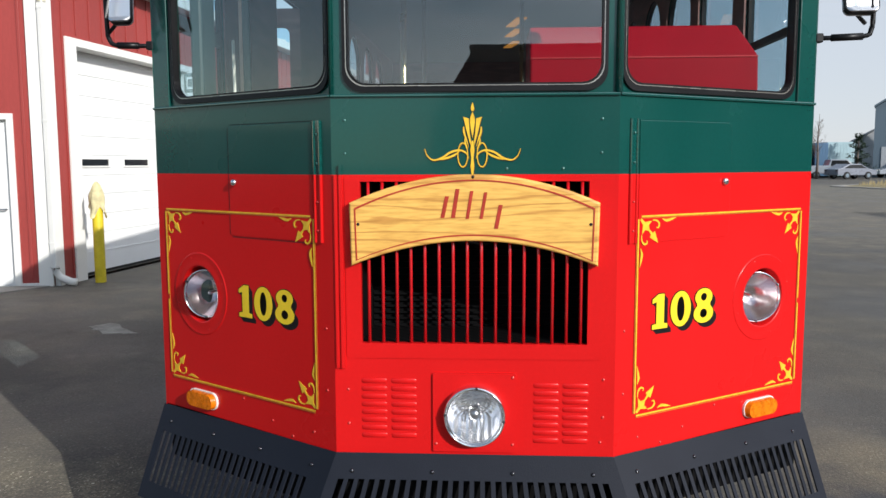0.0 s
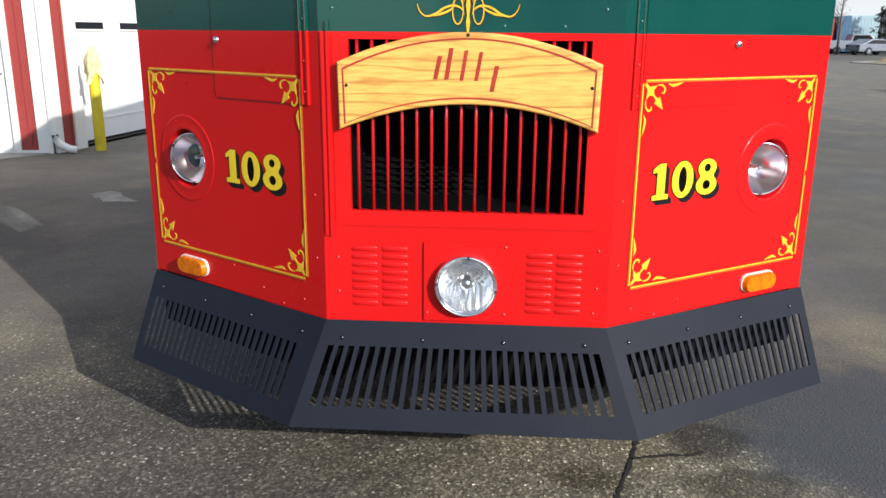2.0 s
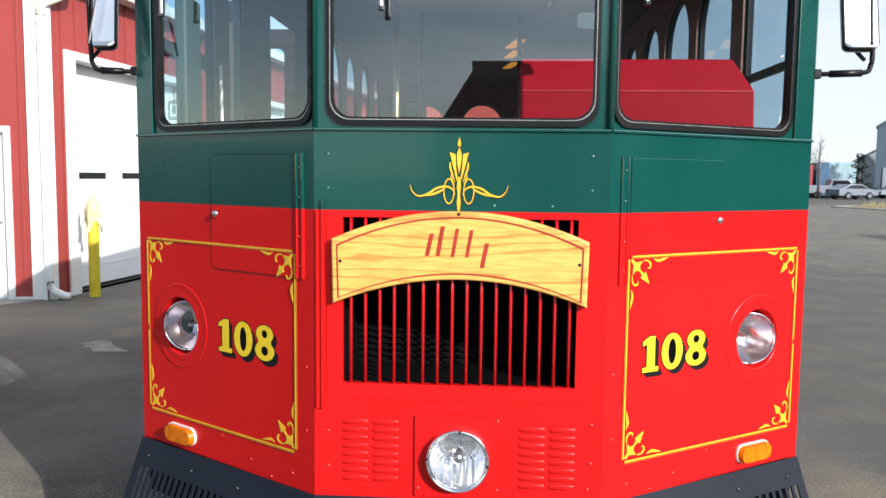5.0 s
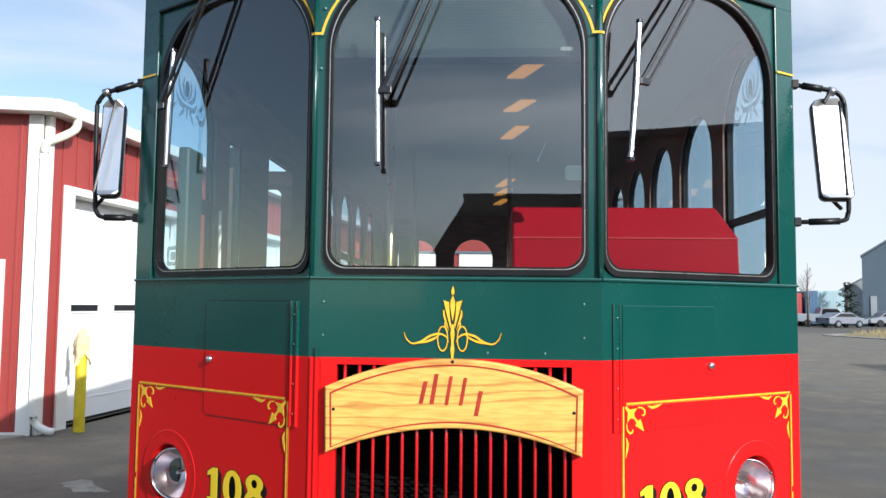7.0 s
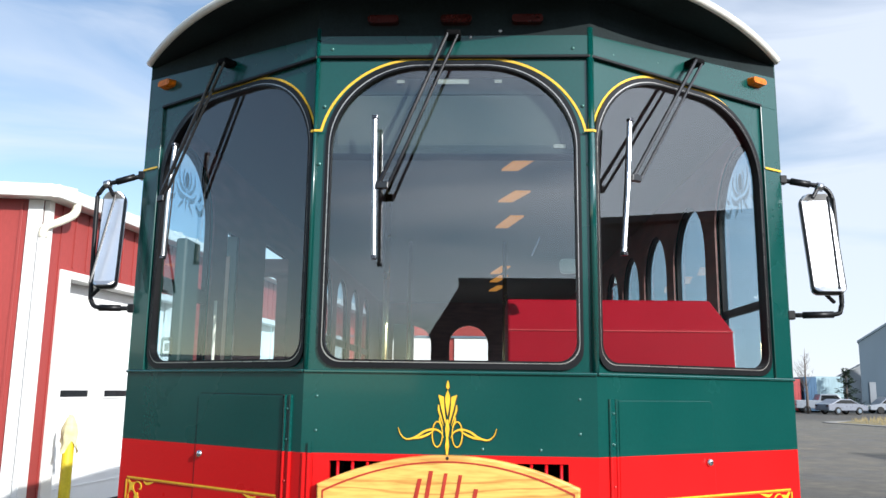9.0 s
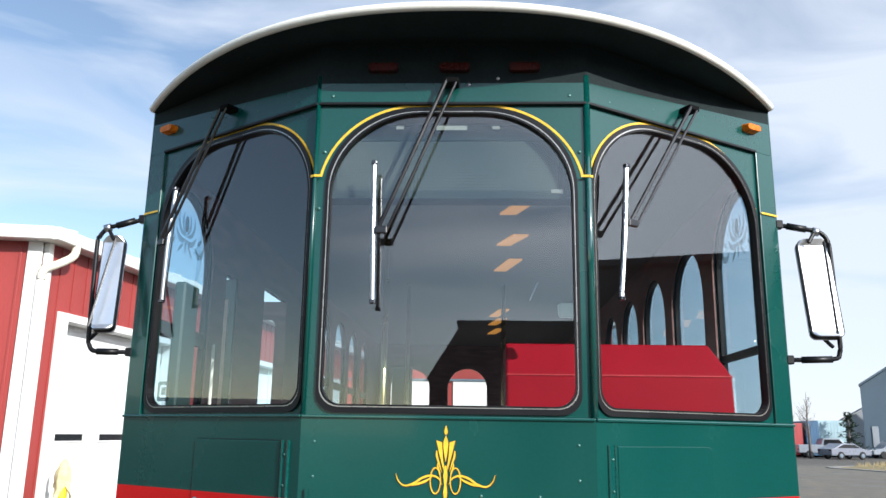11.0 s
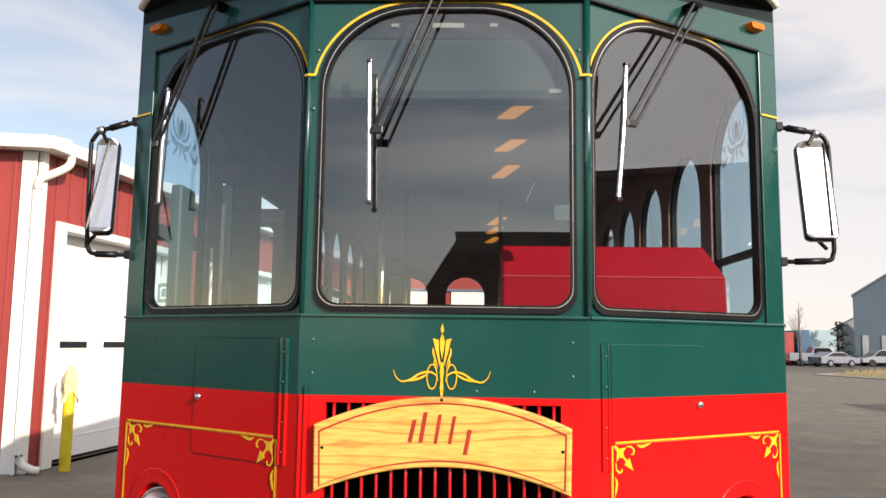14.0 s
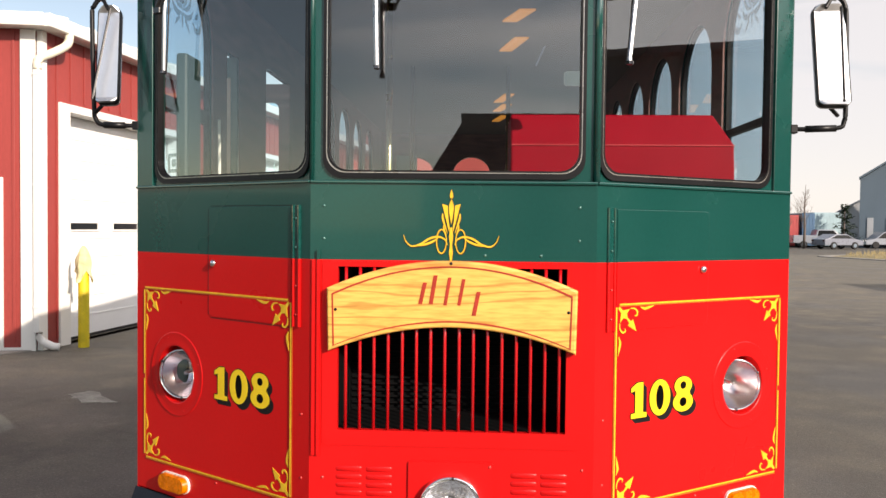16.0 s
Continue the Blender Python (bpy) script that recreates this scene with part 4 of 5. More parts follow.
for x, z in ((-0.395, 1.70), (-0.395, 1.60), (0.385, 1.70), (0.385, 1.60), (0.402, 0.90), (0.402, 0.78), (0.395, 0.70), (-0.118, 0.69), (0.122, 0.69), (0.122, 0.905), (-0.395, 0.86), (-0.395, 0.75), (0.10, 1.553), (0.27, 1.553), (-0.39, 2.80), (0.38, 2.80), (-0.41, 2.61), (0.41, 2.61), (-0.42, 2.42), (0.425, 2.42), (0.055, 2.84), (0.15, 2.86)):
    dot("panel_screw", STEEL if z > 2.82 else RED_SCREW if z < 1.5 else GREEN_SCREW, trolley, Matrix.Translation((x, (-0.007 if abs(x) < 0.13 and z < 1 else 0.0) if z < 1.8 else (0.012 if z < 2.7 else 0.004), z)), 0.005 if z < 1.8 else 0.0068, 0.003 if z < 1.8 else 0.005)
bm = prism([(-0.430, 0), (-0.430, -0.008), (-0.421, -0.008), (-0.419, -0.003), (-0.416, -0.003), (-0.414, -0.011), (-0.404, -0.011), (-0.404, 0)], 0.93, Z_LINE)
gh = part("grille_hinge", bm, RED, trolley, "long red hinge beside the grille")
part("hinge_top", prism([(-0.414, 0), (-0.414, -0.011), (-0.404, -0.011), (-0.404, 0)], Z_LINE, 1.565), GREEN, gh, "dark green upper end")


def rosette():
    """Gold scroll over the name board: bud, plumes, waisted stem, two loops and two trailing arms."""
    def f(pts, flip=1):
        return [(flip * u * 0.000886 - 0.004, 1.750 - (v - 48) * 0.000886) for u, v in pts]

    bm = bmesh.new()
    leaf(bm, f([(0, 45), (4, 58), (6, 68), (3, 76), (-3, 76), (-6, 68), (-4, 58)]), -0.003)
    leaf(bm, f([(0, 78), (7, 96), (8.5, 110), (5.5, 135), (0, 166), (-5.5, 135), (-8.5, 110), (-7, 96)]), -0.003)
    leaf(bm, f([(3, 176), (7, 208), (3.5, 236), (6.5, 262), (1.2, 302), (-1.2, 302), (-6.5, 262), (-3.5, 236), (-7, 208), (-3, 176)]), -0.0028)
    for k in (1, -1):
        leaf(bm, f([(12.5, 101), (32, 95), (27, 112), (22, 135), (14, 165), (6.5, 192), (5, 178), (9.5, 150), (11.5, 122)], k), -0.0032)
        stroke(bm, f([(30, 128), (29, 146), (22, 168), (13, 196)], k), [0.003, 0.0062, 0.0048, 0.001], -0.003, 5)
        stroke(bm, f([(26, 168), (25, 181), (16, 202)], k), [0.002, 0.0048, 0.001], -0.003, 5)
        ring = [(33 + 17 * math.cos(2 * math.pi * i / 24), 224 + 41 * math.sin(2 * math.pi * i / 24)) for i in range(25)]
        stroke(bm, f(ring, k), [0.0030, 0.0036, 0.0024, 0.0036, 0.0030], -0.0034, 1)
        stroke(bm, f([(12, 236), (22, 217), (45, 208), (75, 215), (105, 234), (135, 241), (155, 226), (164, 203)], k), [0.001, 0.004, 0.0058, 0.0062, 0.0058, 0.004, 0.003, 0.0014], -0.0038, 7)
        stroke(bm, f([(42, 210), (62, 224), (90, 235), (125, 241)], k), [0.001, 0.0058, 0.0066, 0.0016], -0.003, 6)
    return bm


ornament = part("gold_rosette", rosette(), GOLD, trolley, "hand-painted gold scroll ornament")
shade_ob = put("scroll_shade", ornament.data.copy(), ornament, "dark brown painted shade", Matrix.Translation((0.0024, 0.0011, -0.0024)))
shade_ob.data.materials[0] = BROWN_LINE

# the name board
def board(inset, n=28):
    xt, xb = 0.380 - inset, 0.376 - inset
    pts = []
    for i in range(n + 1):
        q = 2 * i / n - 1
        pts.append((q * xb, 1.334 + inset - 0.077 * q * q))
    for i in range(n + 1):
        q = 1 - 2 * i / n
        pts.append((q * xt, 1.536 - inset - 0.086 * q * q))
    return pts


name_board = part("name_board", plate(bmesh.new(), board(0.0), (), -0.032, -0.004), OAK, trolley, "arched varnished oak name board with a painted red border")
bv = bmesh.new()
bv.from_mesh(name_board.data)
bmesh.ops.bevel(bv, geom=[e for e in bv.edges if all(abs(v.co.y + 0.032) < 1e-4 for v in e.verts) and len(e.link_faces) == 2 and any(abs(f.normal.y) < 0.3 for f in e.link_faces)], offset=0.007, segments=3, affect="EDGES", profile=0.5, material=-1)
bv.to_mesh(name_board.data)
bv.free()
bm = plate(bmesh.new(), board(0.016), [board(0.0205)], -0.0335, -0.0318)
part("border_line", bm, SIGN_RED, name_board, "thin red border")
for x0, x1, z0, z1 in ((-0.096, -0.078, 1.405, 1.470), (-0.064, -0.046, 1.405, 1.492), (-0.020, -0.004, 1.402, 1.486), (0.022, 0.038, 1.402, 1.482), (0.066, 0.084, 1.372, 1.444)):
    k = 0.010
    part("lettering_bar", leaf(bmesh.new(), [(x0 - k * 0.4, z0), (x1 - k, z0), (x1 + k * 0.4, z1), (x0 + k, z1)], -0.0338), SIGN_RED, name_board, "plain red bar of painted lettering")
for s in (-1, 1):
    dot("board_screw", BLACK, name_board, Matrix.Translation((0.352 * s, -0.032, 1.385)), 0.005)
dot("board_screw", BLACK, name_board, Matrix.Translation((-0.002, -0.032, 1.528)), 0.005)

# skirt bolts
for s, (a, b, c, d, count) in SKIRT_FACES.items():
    a, b, c, d = (Vector(v) for v in (a, b, c, d))
    for u in (0.078, 0.358, 0.635, 0.910):
        p = a.lerp(b, u).lerp(c.lerp(d, u), 0.168)
        dot("skirt_bolt", BOLT, trolley, Matrix.Translation(p + Vector((0, -0.001, 0.001))) @ Matrix.Rotation(s * ANGLE, 4, "Z") @ Matrix.Rotation(radians(-22), 4, "X"), 0.0065, 0.005)

# wipers
def wiper(m, pivot, knuckle, top, bottom, y=-0.062):
    wp = part("wiper", tube(bmesh.new(), [(pivot[0], y + 0.02, pivot[1]), (knuckle[0], y, knuckle[1])], 0.0066, 8), WIPER_BLACK, trolley, "black double-arm wiper with a bright blade", m)
    part("second_arm", tube(bmesh.new(), [(pivot[0] + 0.034, y + 0.02, pivot[1]), (knuckle[0] + 0.024, y, knuckle[1] - 0.012)], 0.0050, 8), WIPER_BLACK, wp)
    bm = box(bmesh.new(), knuckle[0] - 0.010, knuckle[0] + 0.028, y - 0.007, y + 0.008, knuckle[1] - 0.017, knuckle[1] + 0.006, 0.003)
    part("knuckle", bm, WIPER_BLACK, wp)
    bm = box(bmesh.new(), pivot[0] - 0.008, pivot[0] + 0.041, -0.048, 0.004, pivot[1] - 0.010, pivot[1] + 0.010, 0.006)
    part("pivot_housing", bm, DARK, wp)
    part("blade", tube(bmesh.new(), [(top[0], y + 0.012, top[1]), ((top[0] + bottom[0]) / 2, y + 0.006, (top[1] + bottom[1]) / 2), (bottom[0], y + 0.012, bottom[1])], 0.0074, 8, 0, 0.9), STEEL, wp, "bright metal blade")
    for p in (top, bottom):
        part("blade_tip", box(bmesh.new(), p[0] - 0.0085, p[0] + 0.0085, y + 0.002, y + 0.020, p[1] - 0.006, p[1] + 0.006, 0.002), BOLT, wp)
    part("squeegee", tube(bmesh.new(), [(top[0] + 0.001, y + 0.022, top[1]), (bottom[0] + 0.001, y + 0.022, bottom[1])], 0.0028, 6), RUBBER, wp)


wiper(FACE[0], (-0.017, 2.835), (-0.218, 2.338), (-0.238, 2.552), (-0.230, 2.112))
wiper(FACE[1], (0.435, 2.845), (0.110, 2.382), (0.112, 2.566), (0.072, 2.136))
wiper(FACE[-1], (-0.446, 2.848), (-0.708, 2.390), (-0.656, 2.580), (-0.680, 2.170))

# mirrors
for s in (-1, 1):
    reach = ((1.205, 2.506), (1.30, 2.484), (1.345, 2.474), (1.372, 2.445), (1.380, 2.38), (1.384, 2.10), (1.380, 2.03), (1.352, 2.006), (1.205, 2.004)) if s > 0 else ((1.207, 2.518), (1.30, 2.488), (1.335, 2.478), (1.362, 2.445), (1.369, 2.40), (1.362, 2.08), (1.356, 2.03), (1.325, 2.006), (1.205, 2.006))
    pts = [(x * s, 0.52 if x < 1.21 else 0.50, z) for x, z in reach]
    arm = part("mirror_arm", tube(bmesh.new(), smooth_path(pts, 4), 0.0085, 10), BLACK, trolley, "black tubular mirror bracket", None, True)
    for (xa, za), (xb, zb) in ((reach[1], (1.235, reach[0][1] - 0.006)), (reach[-2], (1.25, reach[-1][1]))):
        part("arm_sleeve", tube(bmesh.new(), [(xa * s, 0.50, za), (xb * s, 0.513, zb)], 0.0125, 10), RUBBER, arm, "", None, True)
    for z in (reach[0][1], reach[-1][1]):
        part("arm_foot", box(bmesh.new(), *sorted((1.195 * s, 1.222 * s)), 0.505, 0.535, z - 0.016, z + 0.016, 0.004), BLACK, arm)
    part("clamp", tube(bmesh.new(), [(1.322 * s, 0.50, reach[2][1] + 0.004), (1.345 * s, 0.50, reach[2][1] - 0.002)], 0.015, 10), STEEL, arm, "bright clamp", None, True)
    wide = 0.078 if s < 0 else 0.108
    tilt = Matrix.Translation(((1.298 if s < 0 else 1.322) * s, 0.49, 2.258)) @ Matrix.Rotation(radians(0.0 if s > 0 else -2.5), 4, "Y") @ Matrix.Rotation(radians(-2 if s > 0 else 6), 4, "Z") @ Matrix.Rotation(radians(-12), 4, "X")
    bm = plate(bmesh.new(), rect(-wide / 2, wide / 2, -0.188, 0.188, 0.022, 6), (), -0.018, 0.018)
    for v in bm.verts:
        v.co.y -= 0.022 * (1 - (2 * v.co.x / wide) ** 2) if v.co.y < 0 else 0
    head = part("mirror_head", bm, POLISHED, arm, "polished mirror housing", tilt)
    part("mirror_rim", plate(bmesh.new(), rect(-wide / 2 - 0.002, wide / 2 + 0.002, -0.190, 0.190, 0.023, 6), [rect(-wide / 2 + 0.0015, wide / 2 - 0.0015, -0.1865, 0.1865, 0.021, 6)], -0.019, 0.004), RUBBER, head, "black rim")
    lo, hi = (1.316, 1.284) if s < 0 else (1.332, 1.346)
    part("brace", tube(bmesh.new(), [(hi * s, 0.468, 2.43), ((lo + hi) / 2 * s, 0.430, 2.26), (lo * s, 0.392, 2.085)], 0.0045, 6), RUBBER, arm)
    part("stay", tube(bmesh.new(), [(1.33 * s, 0.5, 2.475), (1.30 * s, 0.485, 2.43)], 0.007, 8), BLACK, arm)
    part("stay", tube(bmesh.new(), [(1.358 * s, 0.5, 2.05), (1.325 * s, 0.485, 2.075)], 0.007, 8), BLACK, arm)

# inside the trolley
bm = bmesh.new()
prof = [(0.42, 1.55), (0.45, 1.94), (0.50, 2.052), (0.78, 2.052), (0.80, 1.55)]
ends = ((0.190, 0.190), (0.983, 0.917))
cols = []
for e, (xl, xt) in enumerate(ends):
    cols.append([bm.verts.new((xt if z > 2.0 else xl, y, z)) for y, z in prof])
for i in range(5):
    bm.faces.new((cols[0][i], cols[0][(i + 1) % 5], cols[1][(i + 1) % 5], cols[1][i]))
bm.faces.new(cols[0])
bm.faces.new(list(reversed(cols[1])))
bmesh.ops.bevel(bm, geom=list(bm.edges), offset=0.008, segments=2, affect="EDGES", profile=0.5, material=-1)
part("dash_hood", bm, DASH, trolley, "red vinyl dash hood")
ac = part("vent_box", plate(bmesh.new(), rect(-0.40, 0.40, 2.4630, 2.6730), [rect(-0.37, 0.345, 2.4910, 2.6600)], 0.040, 0.055), material("vent_grey", (0.016, 0.028, 0.028), 0.6, spec=0.2), trolley, "blue-grey ventilation box behind the glass")
part("vent_back", box(bmesh.new(), -0.40, 0.40, 0.057, 0.12, 2.4630, 2.6730), material("vent_dark", (0.006, 0.008, 0.008), 0.8), ac)
bm = bmesh.new()
for i in range(71):
    box(bm, -0.37 + 0.0101 * i, -0.3655 + 0.0101 * i, 0.0440, 0.0455, 2.4910, 2.6600)
for i in range(17):
    box(bm, -0.37, 0.345, 0.0444, 0.0455, 2.4915 + 0.0101 * i, 2.4958 + 0.0101 * i)
tagged(part("vent_mesh", bm, material("mesh_grey", (0.075, 0.100, 0.095), 0.7, spec=0.1), ac, "fine perforated grille"), kind="stuff")
part("vent_rail", box(bmesh.new(), -0.40, 0.40, 0.050, 0.065, 2.6730, 2.72), material("rail_grey", (0.018, 0.019, 0.019), 0.6, spec=0.2), ac)
LABEL_GREY = material("aged_label", (0.26, 0.29, 0.26), 0.6, vary=0.2, scale=30)
part("vent_label", plate(bmesh.new(), rect(-0.05, 0.05, 2.6950, 2.7100), (), 0.036, 0.040), LABEL_GREY, ac)
for x in (-0.17, 0.145):
    part("vent_clip", plate(bmesh.new(), rect(x - 0.012, x + 0.012, 2.6980, 2.7080), (), 0.035, 0.040), LABEL_GREY, ac)
part("vent_clip", plate(bmesh.new(), rect(0.32, 0.358, 2.4800, 2.4920), (), 0.034, 0.040), LABEL_GREY, ac)
CEIL_LAMP = emitting("amber_ceiling_lamp", (0.68, 0.29, 0.05), 0.5)
for y in (1.30, 1.97, 2.66, 4.77, 5.35, 6.10):
    d = 0.12 if y < 2 else 0.18 if y < 3 else 0.22
    bm = prism([(0.195, y + d), (0.275, y + d), (0.365, y - d), (0.28, y - d)], 2.790, 2.80)
    part("ceiling_lamp", bm, CEIL_LAMP, trolley, "amber ceiling lamp")
for x, y in ((-0.37, 1.5), (-0.42, 3.4), (0.275, 3.4)):
    part("grab_pole", tube(bmesh.new(), [(x, y, 0.92), (x, y, 2.80)], 0.016, 10), BRASS, trolley, "brass grab pole", None, True)
for k in range(5):
    for s in (-1, 1):
        y = 2.3 + 0.9 * k
        bench = part("bench_seat", box(bmesh.new(), -0.42, 0.42, -0.20, 0.20, 0.42, 0.48, 0.015), WOOD_DARK, trolley, "dark wooden bench seat", Matrix.Translation((0.75 * s, y, 0.92)))
        part("backrest", box(bmesh.new(), -0.42, 0.42, 0.15, 0.20, 0.48, 0.86, 0.015), WOOD_DARK, bench)
        for x in (-0.40, 0.36):
            part("leg", box(bmesh.new(), x, x + 0.04, -0.18, 0.18, 0.0, 0.42, 0.005), BLACK, bench)
for s in (-1, 1):
    bm = bmesh.new()
    y0, y1 = (0.02, 0.021) if s > 0 else (-0.022, -0.021)
    cy, cz = 0.90, 2.545
    plate(bm, circle(cy, cz + 0.055, 0.024, 16, 0.036), (), y0, y1)
    stroke(bm, [(cy, cz - 0.018), (cy, cz - 0.05), (cy, cz - 0.08)], [0.022, 0.016, 0.002], y0, 4)
    for k in (-1, 1):
        for pts, ws in (([(0.004, 0.008), (0.034, 0.030), (0.046, 0.066), (0.034, 0.100)], [0.006, 0.016, 0.016, 0.002]),
                        ([(0.004, 0.0), (0.056, 0.012), (0.092, 0.050), (0.090, 0.100)], [0.006, 0.020, 0.018, 0.002]),
                        ([(0.006, -0.014), (0.045, -0.026), (0.090, -0.014), (0.122, 0.020)], [0.004, 0.026, 0.022, 0.002]),
                        ([(0.030, -0.040), (0.060, -0.062), (0.085, -0.085)], [0.012, 0.016, 0.002]),
                        ([(0.120, -0.030), (0.160, -0.056), (0.205, -0.042), (0.228, 0.002)], [0.004, 0.026, 0.030, 0.002]),
                        ([(0.150, -0.006), (0.172, 0.010), (0.190, 0.030)], [0.012, 0.018, 0.002]),
                        ([(0.248, -0.030), (0.262, -0.066), (0.250, -0.100)], [0.002, 0.010, 0.002])):
            stroke(bm, [(cy + k * a, cz + b) for a, b in pts], ws, y0, 6)
    part("etched_flower", bm, FROST, trolley, "frosted flower etched on the side window", Matrix.Translation((1.2 * s, 0, 0)) @ TO_SIDE)
bm = plate(bmesh.new(), rect(-0.765, -0.695, 1.825, 1.895, 0.01), [rect(-0.752, -0.708, 1.838, 1.882, 0.006)], 0.026, 0.027)
plate(bm, rect(-0.742, -0.718, 1.846, 1.874), (), 0.026, 0.027)
part("window_sticker", bm, FROST, trolley, "small grey permit sticker", FACE[-1])

part("entry_panel", box(bmesh.new(), -1.030, -0.985, 0.44, 0.585, 0.93, 2.262, 0.01), material("pale_green_panel", (0.018, 0.050, 0.050), 0.45), trolley, "grey-green folded panel inside the entrance")
part("entry_rail", tube(bmesh.new(), [(-0.992, 0.84, 0.93), (-1.000, 0.84, 2.072)], 0.0065, 10), CREAM, trolley, "cream upright rail at the entrance", None, True)
part("rear_cabinet", box(bmesh.new(), -0.88, -0.67, 6.7, 7.0, 0.92, 2.45, 0.01), material("grey_cabinet", (0.20, 0.20, 0.195), 0.6), trolley, "grey upright cabinet at the rear")
# pale strip stands for light caught along the hood's crease
part("dash_crease_glint", tube(bmesh.new(), [(0.192, 0.4485, 1.936), (0.980, 0.4485, 1.936)], 0.0028, 6), material("pale_red_glint", (0.55, 0.06, 0.07), 0.4), trolley, "pale line added for the lit crease of the dash hood")
part("inner_mirror", plate(bmesh.new(), rect(0.357, 0.430, 2.112, 2.162, 0.012, 5), (), 0.26, 0.27), material("mirror_grey", (0.05, 0.075, 0.075), 0.3), trolley, "small round-cornered interior mirror")
part("glass_rod", tube(bmesh.new(), [(0.276, 0.05, 2.196), (0.250, 0.05, 2.137)], 0.0022, 6), CHROME, trolley, "thin bright rod behind the glass")

# wheels and chassis
for s in (-1, 1):
    for y in (1.75, 5.9):
        m = Matrix.Translation((1.02 * s, y, 0.40)) @ Matrix.Rotation(radians(90 * s), 4, "Z")
        wh = part("wheel", lathe(bmesh.new(), [(0.22, -0.11), (0.34, -0.125), (0.39, -0.10), (0.40, -0.05), (0.40, 0.05), (0.39, 0.10), (0.34, 0.125), (0.22, 0.11)], 36), TYRE, trolley, "black tyre", m, True)
        part("rim", lathe(bmesh.new(), [(0, -0.06), (0.10, -0.07), (0.17, -0.04), (0.22, -0.10), (0.225, 0.10), (0.0, 0.08)], 28), STEEL, wh, "steel rim", None, True)
part("chassis", box(bmesh.new(), -0.6, 0.6, 0.25, LENGTH - 0.3, 0.50, 0.80, 0.02), DARK, trolley)
# ---- ground ----
bm = bmesh.new()
box(bm, -400, 400, -400, 400, -0.5, 0)
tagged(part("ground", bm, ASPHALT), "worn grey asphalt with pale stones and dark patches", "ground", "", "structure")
rim = []
for i in range(60):
    a = 2 * math.pi * i / 60
    k = 1 + 0.12 * noise.noise(Vector((math.cos(a) * 2, math.sin(a) * 2, 0)))
    rim.append((36.4 + 14.0 * k * math.cos(a), 47.5 + 9.0 * k * math.sin(a)))
kerb_line = [(36.4 + (x - 36.4) * 1.05, 47.5 + (y - 47.5) * 1.09) for x, y in rim]
tagged(part("kerb", plate(bmesh.new(), kerb_line, [rim], 0.0, 0.05), CONCRETE, None, "", FLAT), "pale concrete kerb round the grass island", "kerb", "", "structure")
bm = bmesh.new()
rnd = random.Random(5)
rings = [[bm.verts.new((36.4 + (x - 36.4) * q, 47.5 + (y - 47.5) * q, 0.02 + 0.45 * (1 - q ** 2) + 0.06 * rnd.random() * (q < 1))) for x, y in rim] for q in (1.0, 0.93, 0.82, 0.65, 0.4, 0.15)]
for a, b in zip(rings, rings[1:]):
    for i in range(60):
        bm.faces.new((a[i], a[(i + 1) % 60], b[(i + 1) % 60], b[i]))
bm.faces.new(rings[-1])
for i in range(4200):
    a, q = rnd.uniform(0, 2 * math.pi), math.sqrt(rnd.random()) * 0.98
    x, y, z = 36.4 + 13.7 * q * math.cos(a), 47.5 + 8.8 * q * math.sin(a), 0.45 * (1 - q ** 2)
    lean, up = rnd.uniform(-0.12, 0.12), rnd.uniform(0.12, 0.42)
    bm.faces.new([bm.verts.new(v) for v in ((x - 0.03, y, z), (x + 0.03, y, z), (x + lean, y + lean, z + up))])
tagged(part("grass_verge", bm, GRASS), "island of dry tan grass beside the asphalt", "grass", "", "structure")


def crack(pts, w):
    rnd = random.Random(len(pts))
    line = smooth_path(pts, 10)
    bm = bmesh.new()
    rows = []
    for i, p in enumerate(line):
        d = (line[min(i + 1, len(line) - 1)] - line[max(i - 1, 0)]).normalized()
        side = Vector((-d.y, d.x)) * w * rnd.uniform(0.4, 1.3)
        off = Vector((rnd.uniform(-1, 1), rnd.uniform(-1, 1))) * w * 0.22
        rows.append([bm.verts.new((*(p + off + side), 0.004)), bm.verts.new((*(p + off - side), 0.004))])
    for a, b in zip(rows, rows[1:]):
        bm.faces.new((a[0], a[1], b[1], b[0]))
    return bm


bm = bmesh.new()
rnd = random.Random(11)
edge = []
for (ax, ay), (bx, by) in zip(((-3.84, 4.98), (-3.67, 5.16), (-3.21, 4.69), (-3.53, 4.67)), ((-3.67, 5.16), (-3.21, 4.69), (-3.53, 4.67), (-3.84, 4.98))):
    edge += [(ax + (bx - ax) * k / 7 + rnd.uniform(-0.018, 0.018), ay + (by - ay) * k / 7 + rnd.uniform(-0.018, 0.018)) for k in range(7)]
tagged(part("asphalt_patch", plate(bm, edge, (), -0.002, 0.004), material("pale_patch", (0.39, 0.375, 0.32), 0.9, vary=0.35, scale=5, fine=120, bump=0.4), None, "", FLAT), "paler four-sided patch on the asphalt", "patch", "", "structure")
TAR = material("crack_dirt", (0.022, 0.020, 0.018), 0.9, vary=0.3, scale=20, bump=0.4)
tagged(part("ground_crack", crack([(0.66, 0.50), (0.60, 0.30), (0.55, 0.16), (0.50, -0.05), (0.52, -0.4)], 0.008), TAR), "dirt-filled crack across the asphalt", "crack", "", "structure")
tagged(part("ground_crack", crack([(0.61, 0.36), (0.76, 0.40), (0.85, 0.41), (0.90, 0.44)], 0.009), TAR), "dirt-filled crack across the asphalt", "crack", "", "structure")

